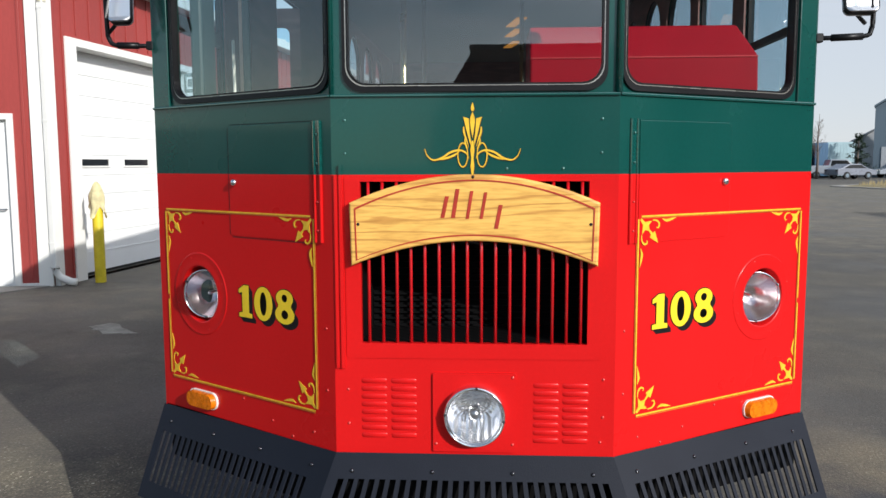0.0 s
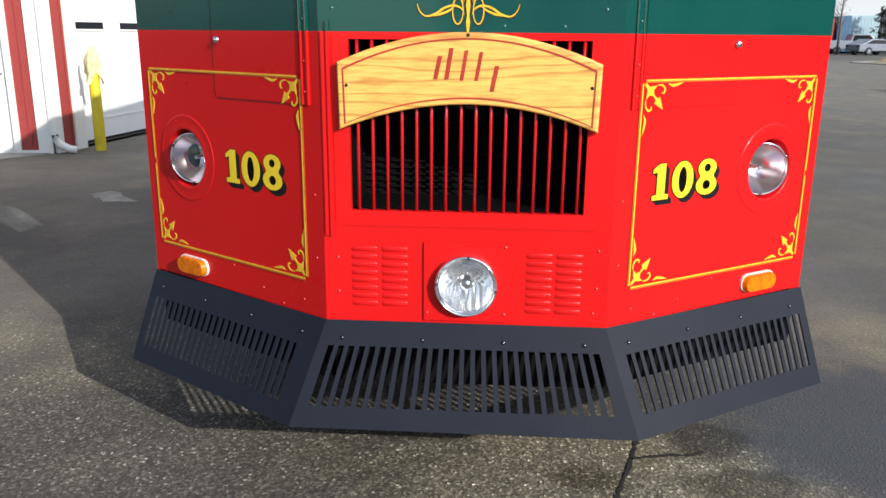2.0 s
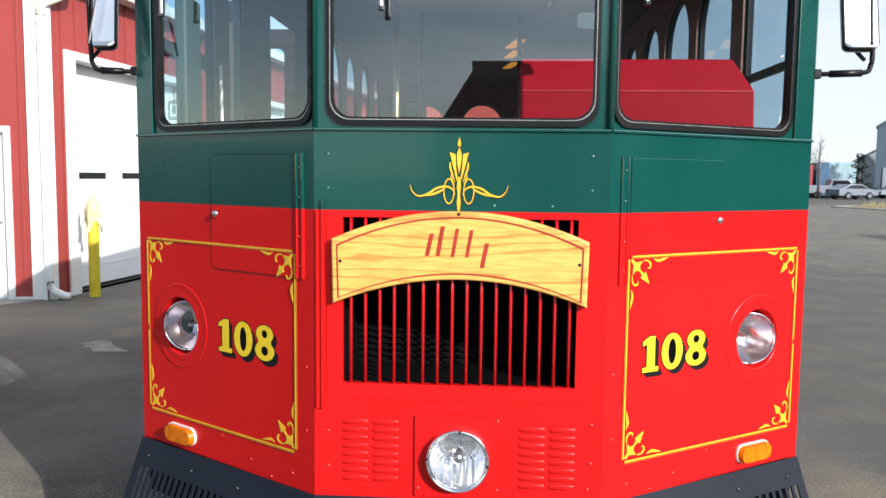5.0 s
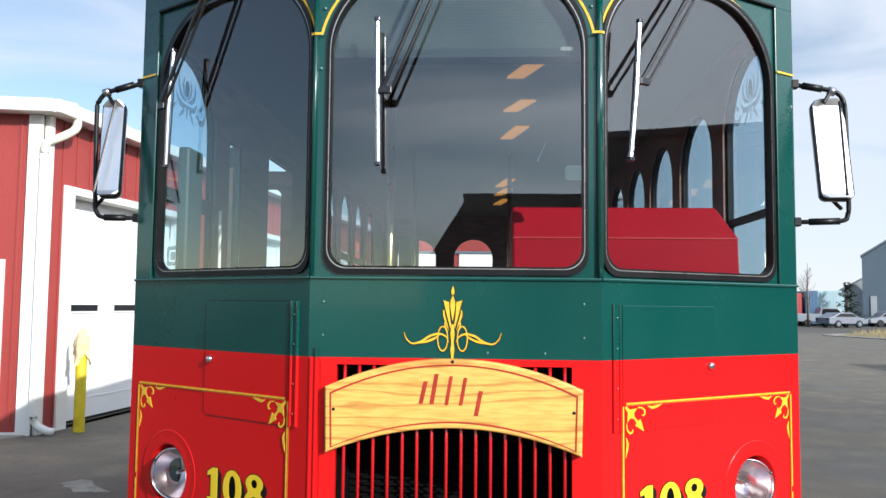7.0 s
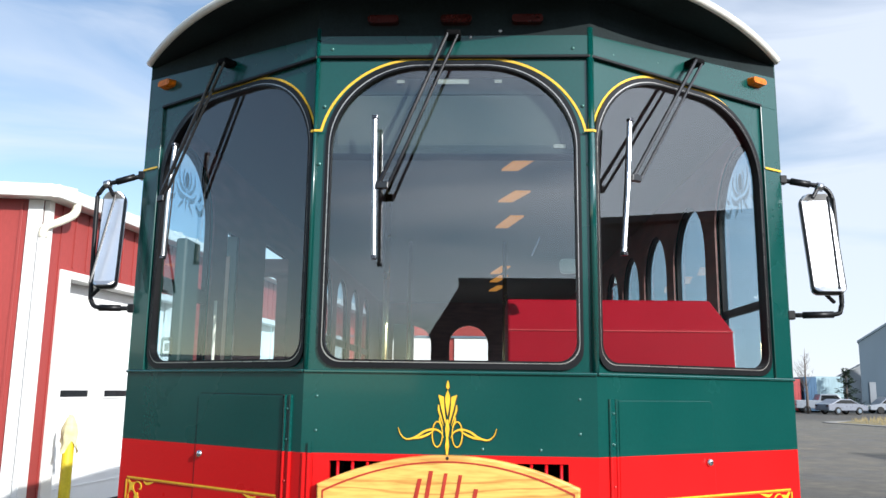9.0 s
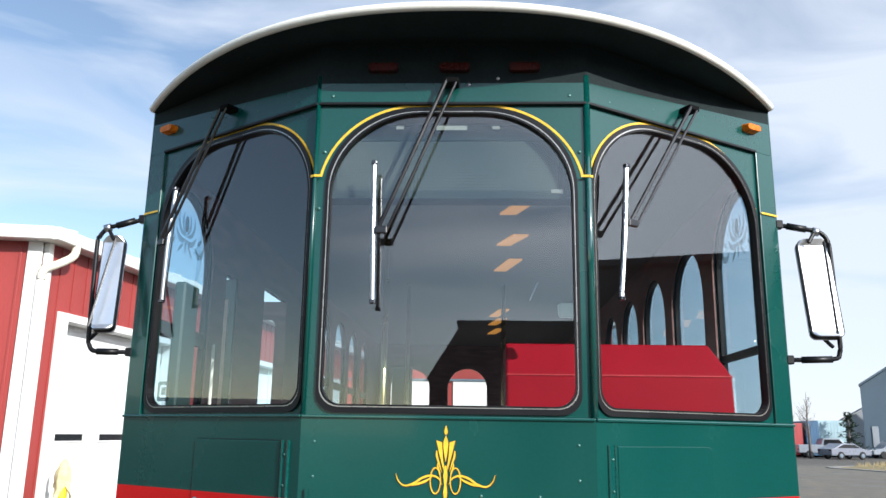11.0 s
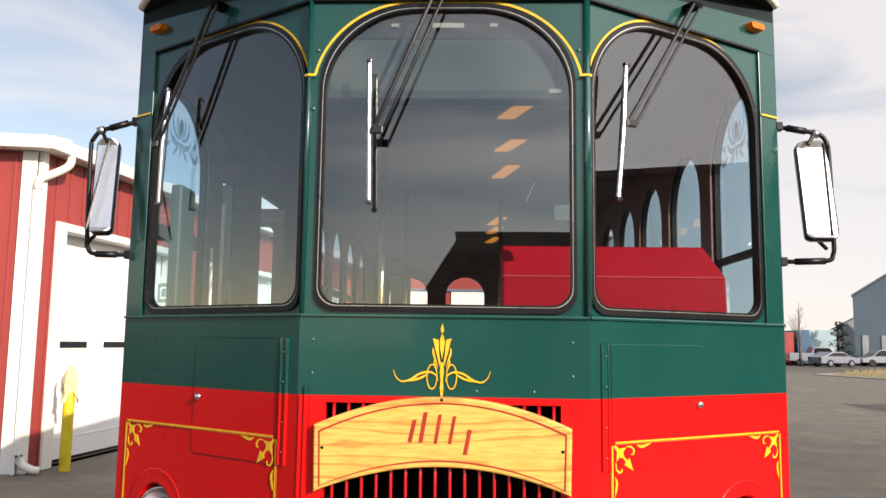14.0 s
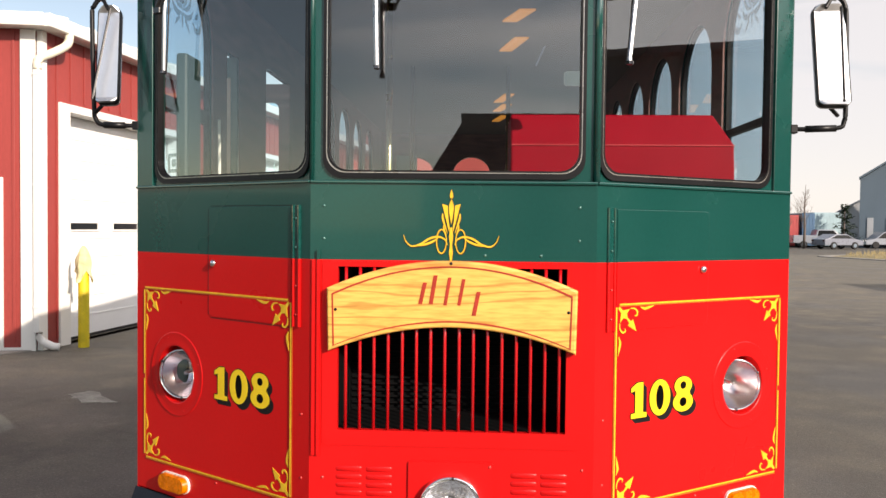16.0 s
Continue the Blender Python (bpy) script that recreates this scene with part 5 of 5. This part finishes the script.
# ---- red service building ----
BARN = Matrix.Translation((-5.524, 7.554, 0)) @ Matrix.Rotation(radians(83.9), 4, "Z")
barn = thing("service_building", "red metal-sided service building with white trim and rolling doors", "building", BARN)
DOOR_TOP, RECESS = 3.13, 0.24
long_holes = [rect(x, x + 3.1, 0, DOOR_TOP) for x in (0.55, 5.7, 10.8)]
part("wall_long", plate(bmesh.new(), rect(0, 24, 0, 4.1), long_holes, 0, 0.15), BARN_RED, barn, "red ribbed siding")
GABLE = BARN.inverted() @ Matrix.Translation((-5.60, 7.50, 0)) @ Matrix.Rotation(radians(190), 4, "Z")
part("wall_end", plate(bmesh.new(), rect(0, 9, 0, 4.1), [rect(0.44, 1.38, 0, 2.14)], -0.15, 0), BARN_RED, barn, "red ribbed siding", GABLE)
rib = bmesh.new()
box(rib, -0.018, 0.018, -0.014, 0.0, 0.02, 1.0, 0.004)
rib_mesh = None
for k in range(75):
    x = 0.30 + 0.305 * k
    low = 3.26 if any(h[0][0] - 0.12 < x < h[1][0] + 0.12 for h in long_holes) else 0.02
    m = Matrix.Translation((x, 0, low)) @ Matrix.Diagonal((1, 1, 4.08 - low, 1))
    if rib_mesh is None:
        rib_mesh = part("siding_rib", rib, BARN_RED, barn, "", m).data
    else:
        put("siding_rib", rib_mesh, barn, "", m)
for k in range(1, 20):
    x = -0.065 + 0.305 * k
    low = 2.24 if 0.33 < x < 1.50 else 0.02
    put("siding_rib", rib_mesh, barn, "", GABLE @ Matrix.Rotation(math.pi, 4, "Z") @ Matrix.Translation((-x, 0, low)) @ Matrix.Diagonal((1, 1, 4.06 - low, 1)))
# corner posts, eaves, gutters, downspout
part("corner_post", box(bmesh.new(), -0.03, 0.07, -0.03, 0.05, 0, 4.08, 0.006), WHITE, barn, "white corner trim")
part("corner_post", box(bmesh.new(), -0.03, 0.15, 0.0, 0.035, 0, 4.08, 0.006), WHITE, barn, "white corner trim", GABLE)
part("eave", box(bmesh.new(), -0.20, 24, -0.22, 0.10, 4.085, 4.12, 0.01), WHITE, barn, "white eave soffit")
part("gutter", box(bmesh.new(), -0.24, 24, -0.29, -0.20, 4.07, 4.24, 0.015), WHITE, barn, "white eave gutter")
part("eave", box(bmesh.new(), 0.02, 9.2, -0.05, 0.22, 4.085, 4.12, 0.01), WHITE, barn, "white eave soffit", GABLE)
part("gutter", box(bmesh.new(), -0.22, 9.2, 0.20, 0.29, 4.07, 4.24, 0.015), WHITE, barn, "white eave fascia", GABLE)
bm = bmesh.new()
vs = [bm.verts.new(v) for v in ((-0.2, -0.26, 4.24), (24, -0.26, 4.24), (24, 4.6, 5.3), (4.6, 4.6, 5.3), (24, 9.4, 4.24), (-0.2, 9.4, 4.24))]
bm.faces.new((vs[0], vs[1], vs[2], vs[3]))
bm.faces.new((vs[3], vs[2], vs[4], vs[5]))
bm.faces.new((vs[0], vs[3], vs[5]))
part("roof", bm, WHITE, barn, "pale standing-seam metal roof")
seam = bmesh.new()
box(seam, -0.02, 0.02, 0, 4.9, 0, 0.035)
lean = math.atan2(1.06, 4.86)
seam = part("roof_seam", seam, WHITE, barn, "", Matrix.Translation((4.8, -0.26, 4.24)) @ Matrix.Rotation(lean, 4, "X"))
for k in range(1, 32):
    put("roof_seam", seam.data, barn, "", Matrix.Translation((4.8 + 0.6 * k, -0.26, 4.24)) @ Matrix.Rotation(lean, 4, "X"))
for k in range(8):
    x = 0.15 + 0.6 * k
    put("roof_seam", seam.data, barn, "", Matrix.Translation((x, -0.26, 4.24)) @ Matrix.Rotation(lean, 4, "X") @ Matrix.Diagonal((1, (x + 0.1) / 4.9, 1, 1)))
SPOUT = material("cream_downspout", (0.74, 0.70, 0.56), 0.4, vary=0.06)
bm = tube(bmesh.new(), smooth_path([(0.20, -0.25, 4.10), (0.20, -0.25, 4.00), (0.16, -0.22, 3.91), (0.04, -0.11, 3.80), (-0.05, -0.02, 3.73), (-0.08, 0.0, 3.66), (-0.08, 0.0, 3.58)], 4), 0.055, 10)
part("downspout_elbow", bm, SPOUT, barn, "cream downspout elbow", None, True)
bm = box(bmesh.new(), -0.125, -0.035, -0.04, 0.04, 0.24, 3.64, 0.008)
part("downspout", bm, WHITE, barn, "white downspout")
bm = tube(bmesh.new(), [(-0.08, 0.0, 0.26), (-0.08, -0.005, 0.20), (-0.065, -0.05, 0.12), (-0.015, -0.16, 0.055), (0.015, -0.23, 0.045)], 0.05, 10)
part("downspout_shoe", bm, WHITE, barn, "white downspout shoe", None, True)
for z in (0.55, 2.1, 3.5):
    part("spout_strap", box(bmesh.new(), -0.128, -0.032, -0.043, 0.043, z, z + 0.03, 0.003), WHITE, barn)
# rolling doors
for h in long_holes:
    a, b = h[0][0], h[1][0]
    door = part("rolling_door", box(bmesh.new(), a, b, RECESS, RECESS + 0.04, 0, DOOR_TOP), DOOR_WHITE, barn, "white sectional rolling door with narrow windows")
    part("door_seal", box(bmesh.new(), a, b, RECESS - 0.03, RECESS, 0.0, 0.035), RUBBER, door, "black rubber bottom seal")
    for k in range(6):
        z0, z1 = 0.036 + 0.555 * k, 0.584 + 0.555 * k
        sec = part("door_section", plate(bmesh.new(), rect(a + 0.01, b - 0.01, z0, min(z1, DOOR_TOP)), (), RECESS - 0.015, RECESS), DOOR_WHITE, door)
        part("groove_lip", box(bmesh.new(), a + 0.01, b - 0.01, RECESS - 0.024, RECESS - 0.015, (z0 + z1) / 2 - 0.004, (z0 + z1) / 2 + 0.012), DOOR_WHITE, sec)
        if k == 2:
            for j in range(3):
                x0, x1 = a + 0.33 + 1.10 * j, a + 1.02 + 1.10 * j
                if x1 > b - 0.05:
                    continue
                fr = part("door_window", plate(bmesh.new(), rect(x0 - 0.03, x1 + 0.05, 1.525, 1.662), [rect(x0, x1, 1.547, 1.640)], RECESS - 0.034, RECESS - 0.016), WHITE, sec, "pale window frame")
                part("window_glass", plate(bmesh.new(), rect(x0 + 0.001, x1 - 0.001, 1.548, 1.639), (), RECESS - 0.022, RECESS - 0.017), CAR_GLASS, fr, "dark glass")
    for x0, x1 in ((a - 0.22, a), (b, b + 0.22)):
        part("door_jamb", box(bmesh.new(), x0, x1, -0.035, 0.0, 0, DOOR_TOP + 0.10, 0.004), WHITE, barn, "white door frame")
    for x0, x1 in ((a - 0.02, a + 0.004), (b - 0.004, b + 0.02)):
        part("jamb_return", box(bmesh.new(), x0, x1, -0.001, RECESS - 0.03, 0, DOOR_TOP, 0.0), WHITE, barn)
    part("door_header", box(bmesh.new(), a, b, -0.035, 0.0, DOOR_TOP - 0.004, DOOR_TOP + 0.10, 0.004), WHITE, barn, "white door frame")
    part("header_return", box(bmesh.new(), a, b, -0.001, RECESS - 0.03, DOOR_TOP - 0.006, DOOR_TOP + 0.02), WHITE, barn)
# side door in the end wall
pd = part("entry_door", box(bmesh.new(), 0.44, 1.38, -0.10, -0.06, 0, 2.14, 0.004), DOOR_WHITE, barn, "white steel entry door", GABLE)
for x0, x1, z0, z1 in ((0.365, 0.445, 0, 2.21), (1.375, 1.455, 0, 2.21), (0.445, 1.375, 2.135, 2.21)):
    part("entry_frame", box(bmesh.new(), x0, x1, -0.12, 0.025, z0, z1, 0.004), WHITE, barn, "", GABLE)
part("entry_handle", tube(bmesh.new(), [(0.52, -0.06, 1.0), (0.52, 0.0, 1.0), (0.62, 0.0, 1.0)], 0.012, 8), STEEL, pd)
part("base_trim", box(bmesh.new(), 0.152, 0.363, 0.0, 0.030, 0.0, 0.045, 0.004), WHITE, barn, "white base trim", GABLE)
bm = plate(bmesh.new(), [(0.02, 0.04), (2.2, 0.04), (2.2, 1.1), (0.85, 1.1)], (), -0.02, 0.014)
for v in bm.verts:
    v.co = Vector((v.co.x, v.co.z, v.co.y))
bmesh.ops.recalc_face_normals(bm, faces=list(bm.faces))
tagged(part("entry_slab", bm, CONCRETE, None, "", BARN @ GABLE), "pale concrete slab before the entry door", "slab", "", "structure")

# bollard with a cover drawn over its head
bol = thing("bollard", "yellow steel bollard with a faded cloth over its top", "bollard", Matrix.Translation((-5.140, 7.870, 0)))
bm = lathe(bmesh.new(), [(0.0, 1.16), (0.04, 1.15), (0.062, 1.12), (0.070, 1.08), (0.070, 0.0)], 20)
part("post", bm, SAFETY, bol, "", Matrix(((1, 0, 0, 0), (0, 0, 1, 0), (0, 1, 0, 0), (0, 0, 0, 1))), True)
bm = bmesh.new()
rings = []
for i in range(11):
    q = i / 10
    ring = []
    for j in range(28):
        a = 2 * math.pi * j / 28
        r = 0.014 + 0.082 * min(1, q * 2.2) ** 0.6 - 0.012 * math.exp(-((q - 0.78) / 0.1) ** 2) + 0.040 * max(q - 0.82, 0) * (1 + 2.0 * math.sin(3 * a + 1)) + 0.016 * q * math.sin(7 * a + 2 * q) + 0.006 * math.sin(13 * a)
        drop = 0.40 * q * (1 + 0.20 * q * math.sin(3 * a + 0.6))
        ring.append(bm.verts.new((r * math.cos(a), r * math.sin(a), 1.33 - drop + 0.012 * math.sin(5 * a) * (1 - q))))
    rings.append(ring)
for a, b in zip(rings, rings[1:]):
    for j in range(28):
        bm.faces.new((a[j], a[(j + 1) % 28], b[(j + 1) % 28], b[j]))
bm.faces.new(rings[0])
part("cloth_cover", bm, material("faded_cloth", (0.68, 0.60, 0.34), 0.85, vary=0.2, scale=12, bump=0.3), bol, "faded yellow cloth hood", None, True)

# ---- distance, ahead and to the east ----
def hall(name, label, m, w, d, h, rise, mat, roofmat):
    hb = thing(name, label, "building", m)
    part("front_wall", plate(bmesh.new(), [(0, 0), (w, 0), (w, h), (w / 2, h + rise), (0, h)], (), 0, 0.3), mat, hb)
    part("back_wall", plate(bmesh.new(), [(0, 0), (w, 0), (w, h), (w / 2, h + rise), (0, h)], (), d - 0.3, d), mat, hb)
    for x in (0, w - 0.3):
        part("side_wall", box(bmesh.new(), x, x + 0.3, 0.3, d - 0.3, 0, h), mat, hb)
    bm = bmesh.new()
    for x0, z0, x1, z1 in ((-0.1, h - 0.2 * rise / w, w / 2, h + rise + 0.05), (w / 2, h + rise + 0.05, w + 0.1, h - 0.2 * rise / w)):
        vs = [bm.verts.new(v) for v in ((x0, -0.4, z0 + 0.05), (x1, -0.4, z1), (x1, d + 0.4, z1), (x0, d + 0.4, z0 + 0.05), (x0, -0.4, z0 + 0.25), (x1, -0.4, z1 + 0.2), (x1, d + 0.4, z1 + 0.2), (x0, d + 0.4, z0 + 0.25))]
        for f in ((0, 1, 2, 3), (7, 6, 5, 4), (0, 4, 5, 1), (1, 5, 6, 2), (2, 6, 7, 3), (3, 7, 4, 0)):
            bm.faces.new([vs[i] for i in f])
    part("roof", bm, roofmat, hb)
    return hb


blue_hall = hall("metal_hall", "blue-grey metal-clad hall with a steep gable", Matrix.Translation((38.2, 80.0, 0)) @ Matrix.Rotation(radians(-27), 4, "Z"), 16, 9, 6.9, 5.2, GREY_WALL, GREY_WALL)
for x in (0.7, 2.4):
    part("hall_door", box(bmesh.new(), x, x + 0.55, -0.06, 0.0, 0, 3.0, 0.01), PALE_WALL, blue_hall, "pale narrow door panel")
hall("metal_hall", "pale grey metal-clad hall with a long low eave", Matrix.Translation((42.0, 93.5, 0)) @ Matrix.Rotation(radians(-21.6), 4, "Z"), 20, 60, 3.8, 5.7, PALE_WALL, PALE_WALL)
hall("metal_hall", "long dark metal-clad hall", Matrix.Translation((23, 11, 0)) @ Matrix.Rotation(radians(-90), 4, "Z"), 42, 24, 6.6, 0.4, DARK_WALL, DARK_WALL)
shed = hall("storage_shed", "red metal storage shed with white doors behind the trolley", Matrix.Translation((-4.0, 24.0, 0)), 8.5, 9, 5.2, 0.9, BARN_RED, WHITE)
for x in (0.6, 3.3, 6.0):
    part("shed_door", plate(bmesh.new(), rect(x, x + 2.2, 0, 3.38), (), -0.05, 0.0), DOOR_WHITE, shed, "white door panel")
part("door_rail", box(bmesh.new(), 0.4, 8.2, -0.09, -0.05, 3.38, 3.46, 0.01), GREY_WALL, shed, "grey door rail")
back = thing("workshop_hall", "dark workshop hall across the yard", "building", Matrix.Translation((0, -50, 0)))
part("walls", plate(bmesh.new(), [(-2.3, 0), (-2.1, 3.3), (-0.55, 5.8), (26, 5.8), (26, 0)], (), 0, 22), RUST_WALL, back)
part("roof_slab", box(bmesh.new(), -0.7, 26.2, -0.2, 22.1, 5.8, 5.95), DARK_WALL, back)
# out of view; added so the trolley's left side mirrors something dark
west = thing("west_reflection_block", "unseen dark block added west of the yard to darken reflections", "building", Matrix.Translation((-26, -3, 0)) @ Matrix.Rotation(radians(-78), 4, "Z"))
part("walls", box(bmesh.new(), -12, 18, -14, 0, 0, 2.6, 0.02), DARK_WALL, west)
part("roof_slab", box(bmesh.new(), -12.3, 18.3, -14.3, 0.3, 2.6, 2.75, 0.02), DARK_WALL, west)


def container(label, x, y, w, h, d, mat):
    c = thing("cargo_container", label, "container", Matrix.Translation((x, y, 0)), "containers in the far yard")
    part("body", box(bmesh.new(), 0, w, 0, d, 0.15, h, 0.03), mat, c)
    rb = bmesh.new()
    box(rb, -0.05, 0.05, -0.018, 0.0, 0.3, h - 0.15)
    rb = part("corrugation", rb, mat, c, "", Matrix.Translation((0.15, 0, 0)))
    for k in range(1, int(w / 0.3)):
        put("corrugation", rb.data, c, "", Matrix.Translation((0.15 + 0.3 * k, 0, 0)))
    for k in (0.1, w - 0.3):
        part("foot", box(bmesh.new(), k, k + 0.2, 0.1, d - 0.1, 0, 0.15), DARK, c)


container("red steel cargo container in the far yard", 29.1, 79, 2.8, 3.2, 7, RED_BOX)
container("dark blue steel cargo container in the far yard", 32.05, 78.7, 1.25, 3.4, 7, BLUE_BOX)
container("pale teal box trailer in the far yard", 33.45, 79.4, 2.7, 3.5, 7, TEAL)


def car(label, category, m, length, height, mat, pickup=False):
    c = thing("pickup_truck" if pickup else "car", label, category, m, "parked vehicles in the far yard")
    L, w = length / 2, 0.9
    if pickup:
        out = [(-L, 0.45), (L, 0.45), (L, 1.0), (L - 0.9, 1.12), (L - 1.5, height), (L - 3.0, height), (L - 3.2, 1.2), (-L, 1.2)]
        win = [(L - 1.1, 1.18), (L - 1.6, height - 0.1), (L - 2.9, height - 0.1), (L - 3.0, 1.18)]
    else:
        out = [(-L, 0.35), (L, 0.35), (L, 0.75), (L - 0.9, 0.95), (L - 1.7, height), (-L + 1.2, height), (-L + 0.4, 0.98), (-L, 0.9)]
        win = [(L - 1.1, 0.98), (L - 1.75, height - 0.08), (-L + 1.25, height - 0.08), (-L + 0.65, 0.98)]
    body = plate(bmesh.new(), out, (), -w, w)
    bmesh.ops.bevel(body, geom=[e for e in body.edges if len(e.link_faces) == 2 and e.calc_face_angle(0) > 0.5], offset=0.06, segments=2, affect="EDGES", profile=0.5, material=-1)
    part("body", body, mat, c)
    for y in (-w - 0.006, w + 0.006):
        part("side_glass", plate(bmesh.new(), win, (), y - 0.005, y + 0.005), CAR_GLASS, c)
        for x in (-L + 0.95, L - 0.95):
            wh = part("wheel", lathe(bmesh.new(), [(0.0, -0.12), (0.30, -0.12), (0.34, -0.08), (0.34, 0.08), (0.30, 0.12), (0.0, 0.12)], 20), TYRE, c, "", Matrix.Translation((x, y * 0.93, 0.34)))
            part("rim", lathe(bmesh.new(), [(0.0, -0.14), (0.17, -0.13), (0.19, -0.11)], 16), GREY_WALL, wh)
    for x, mt in ((L + 0.004, WHITE), (-L - 0.004, RED_LENS)):
        for y in (-0.7, 0.7):
            part("lamp", box(bmesh.new(), x - 0.02, x + 0.02, y - 0.15, y + 0.15, 0.7, 0.84, 0.01), mt, c)
    return c


car("white pickup truck parked in the far yard", "pickup truck", Matrix.Translation((32.7, 76.2, 0)) @ Matrix.Rotation(radians(-6), 4, "Z"), 5.2, 1.78, CAR_WHITE, True)
car("silver sedan parked in the far yard", "car", Matrix.Translation((32.6, 72.0, 0)) @ Matrix.Rotation(radians(16), 4, "Z"), 4.1, 1.36, CAR_SILVER)
car("white van-bodied car parked in the far yard", "car", Matrix.Translation((39.6, 77.5, 0)) @ Matrix.Rotation(radians(180), 4, "Z"), 4.6, 1.6, CAR_WHITE)
car("silver pickup truck parked in the far yard", "pickup truck", Matrix.Translation((45.0, 74, 0)) @ Matrix.Rotation(radians(8), 4, "Z"), 5.4, 1.85, CAR_SILVER, True)
car("dark grey car parked in the far yard", "car", Matrix.Translation((26.9, 74, 0)) @ Matrix.Rotation(radians(90), 4, "Z"), 4.5, 1.5, GREY_WALL)


def bare_tree(m, h, seed):
    rnd = random.Random(seed)
    t = thing("bare_tree", "leafless winter tree with thin upright limbs", "tree", m)
    part("trunk", tube(bmesh.new(), [(0, 0, 0), (0.05, 0, h * 0.3), (0, 0.04, h * 0.6), (0.05, 0, h)], [0.14, 0.11, 0.07, 0.015], 8), BARK, t, "", None, True)
    bm = bmesh.new()
    for i in range(34):
        z = h * rnd.uniform(0.28, 0.92)
        a, l = rnd.uniform(0, 6.28), (h - z) * rnd.uniform(0.3, 0.6) + 0.25
        p = Vector((0, 0, z))
        q = p + Vector((math.cos(a) * l * 0.5, math.sin(a) * l * 0.5, l * 0.75))
        tube(bm, [p, (p + q) / 2 + Vector((math.cos(a), math.sin(a), 0)) * 0.08, q], [0.022, 0.014, 0.006], 4)
        for k in range(3):
            b = p.lerp(q, rnd.uniform(0.4, 0.9))
            e = b + Vector((rnd.uniform(-1, 1), rnd.uniform(-1, 1), rnd.uniform(0.3, 1.2))) * l * 0.25
            tube(bm, [b, e], [0.009, 0.004], 3)
    tagged(part("branch_work", bm, BARK, t), kind="stuff")


def conifer(m, h, seed):
    rnd = random.Random(seed)
    t = thing("conifer_tree", "dark wind-bent pine standing behind parked cars", "tree", m)
    part("trunk", tube(bmesh.new(), [(0, 0, 0), (0.05, 0, h * 0.5), (0.1, 0, h)], [0.14, 0.09, 0.02], 8), BARK, t, "", None, True)
    bm = bmesh.new()
    for i in range(900):
        z = h * rnd.uniform(0.22, 1.0)
        r = (1.15 - z / h) * h * 0.34 * rnd.uniform(0.1, 1.0) * (0.65 + 0.6 * math.sin(z * 6.3)) + 0.08
        a = rnd.uniform(0, 6.28)
        p = Vector((math.cos(a) * r + 0.1, math.sin(a) * r, z - r * 0.15))
        d = Vector((math.cos(a), math.sin(a), rnd.uniform(-0.3, 0.5))) * rnd.uniform(0.15, 0.35)
        s_ = d.cross(Vector((rnd.uniform(-1, 1), rnd.uniform(-1, 1), 1))).normalized() * 0.07
        vs = [bm.verts.new(v) for v in (p - s_, p + s_, p + d)]
        bm.faces.new(vs)
    part("crown", bm, NEEDLES, t)


bare_tree(Matrix.Translation((30.0, 73.0, 0)), 5.9, 3)
bare_tree(Matrix.Translation((28.5, 73.2, 0)), 4.3, 8)
conifer(Matrix.Translation((35.5, 77.4, 0)), 4.3, 4)
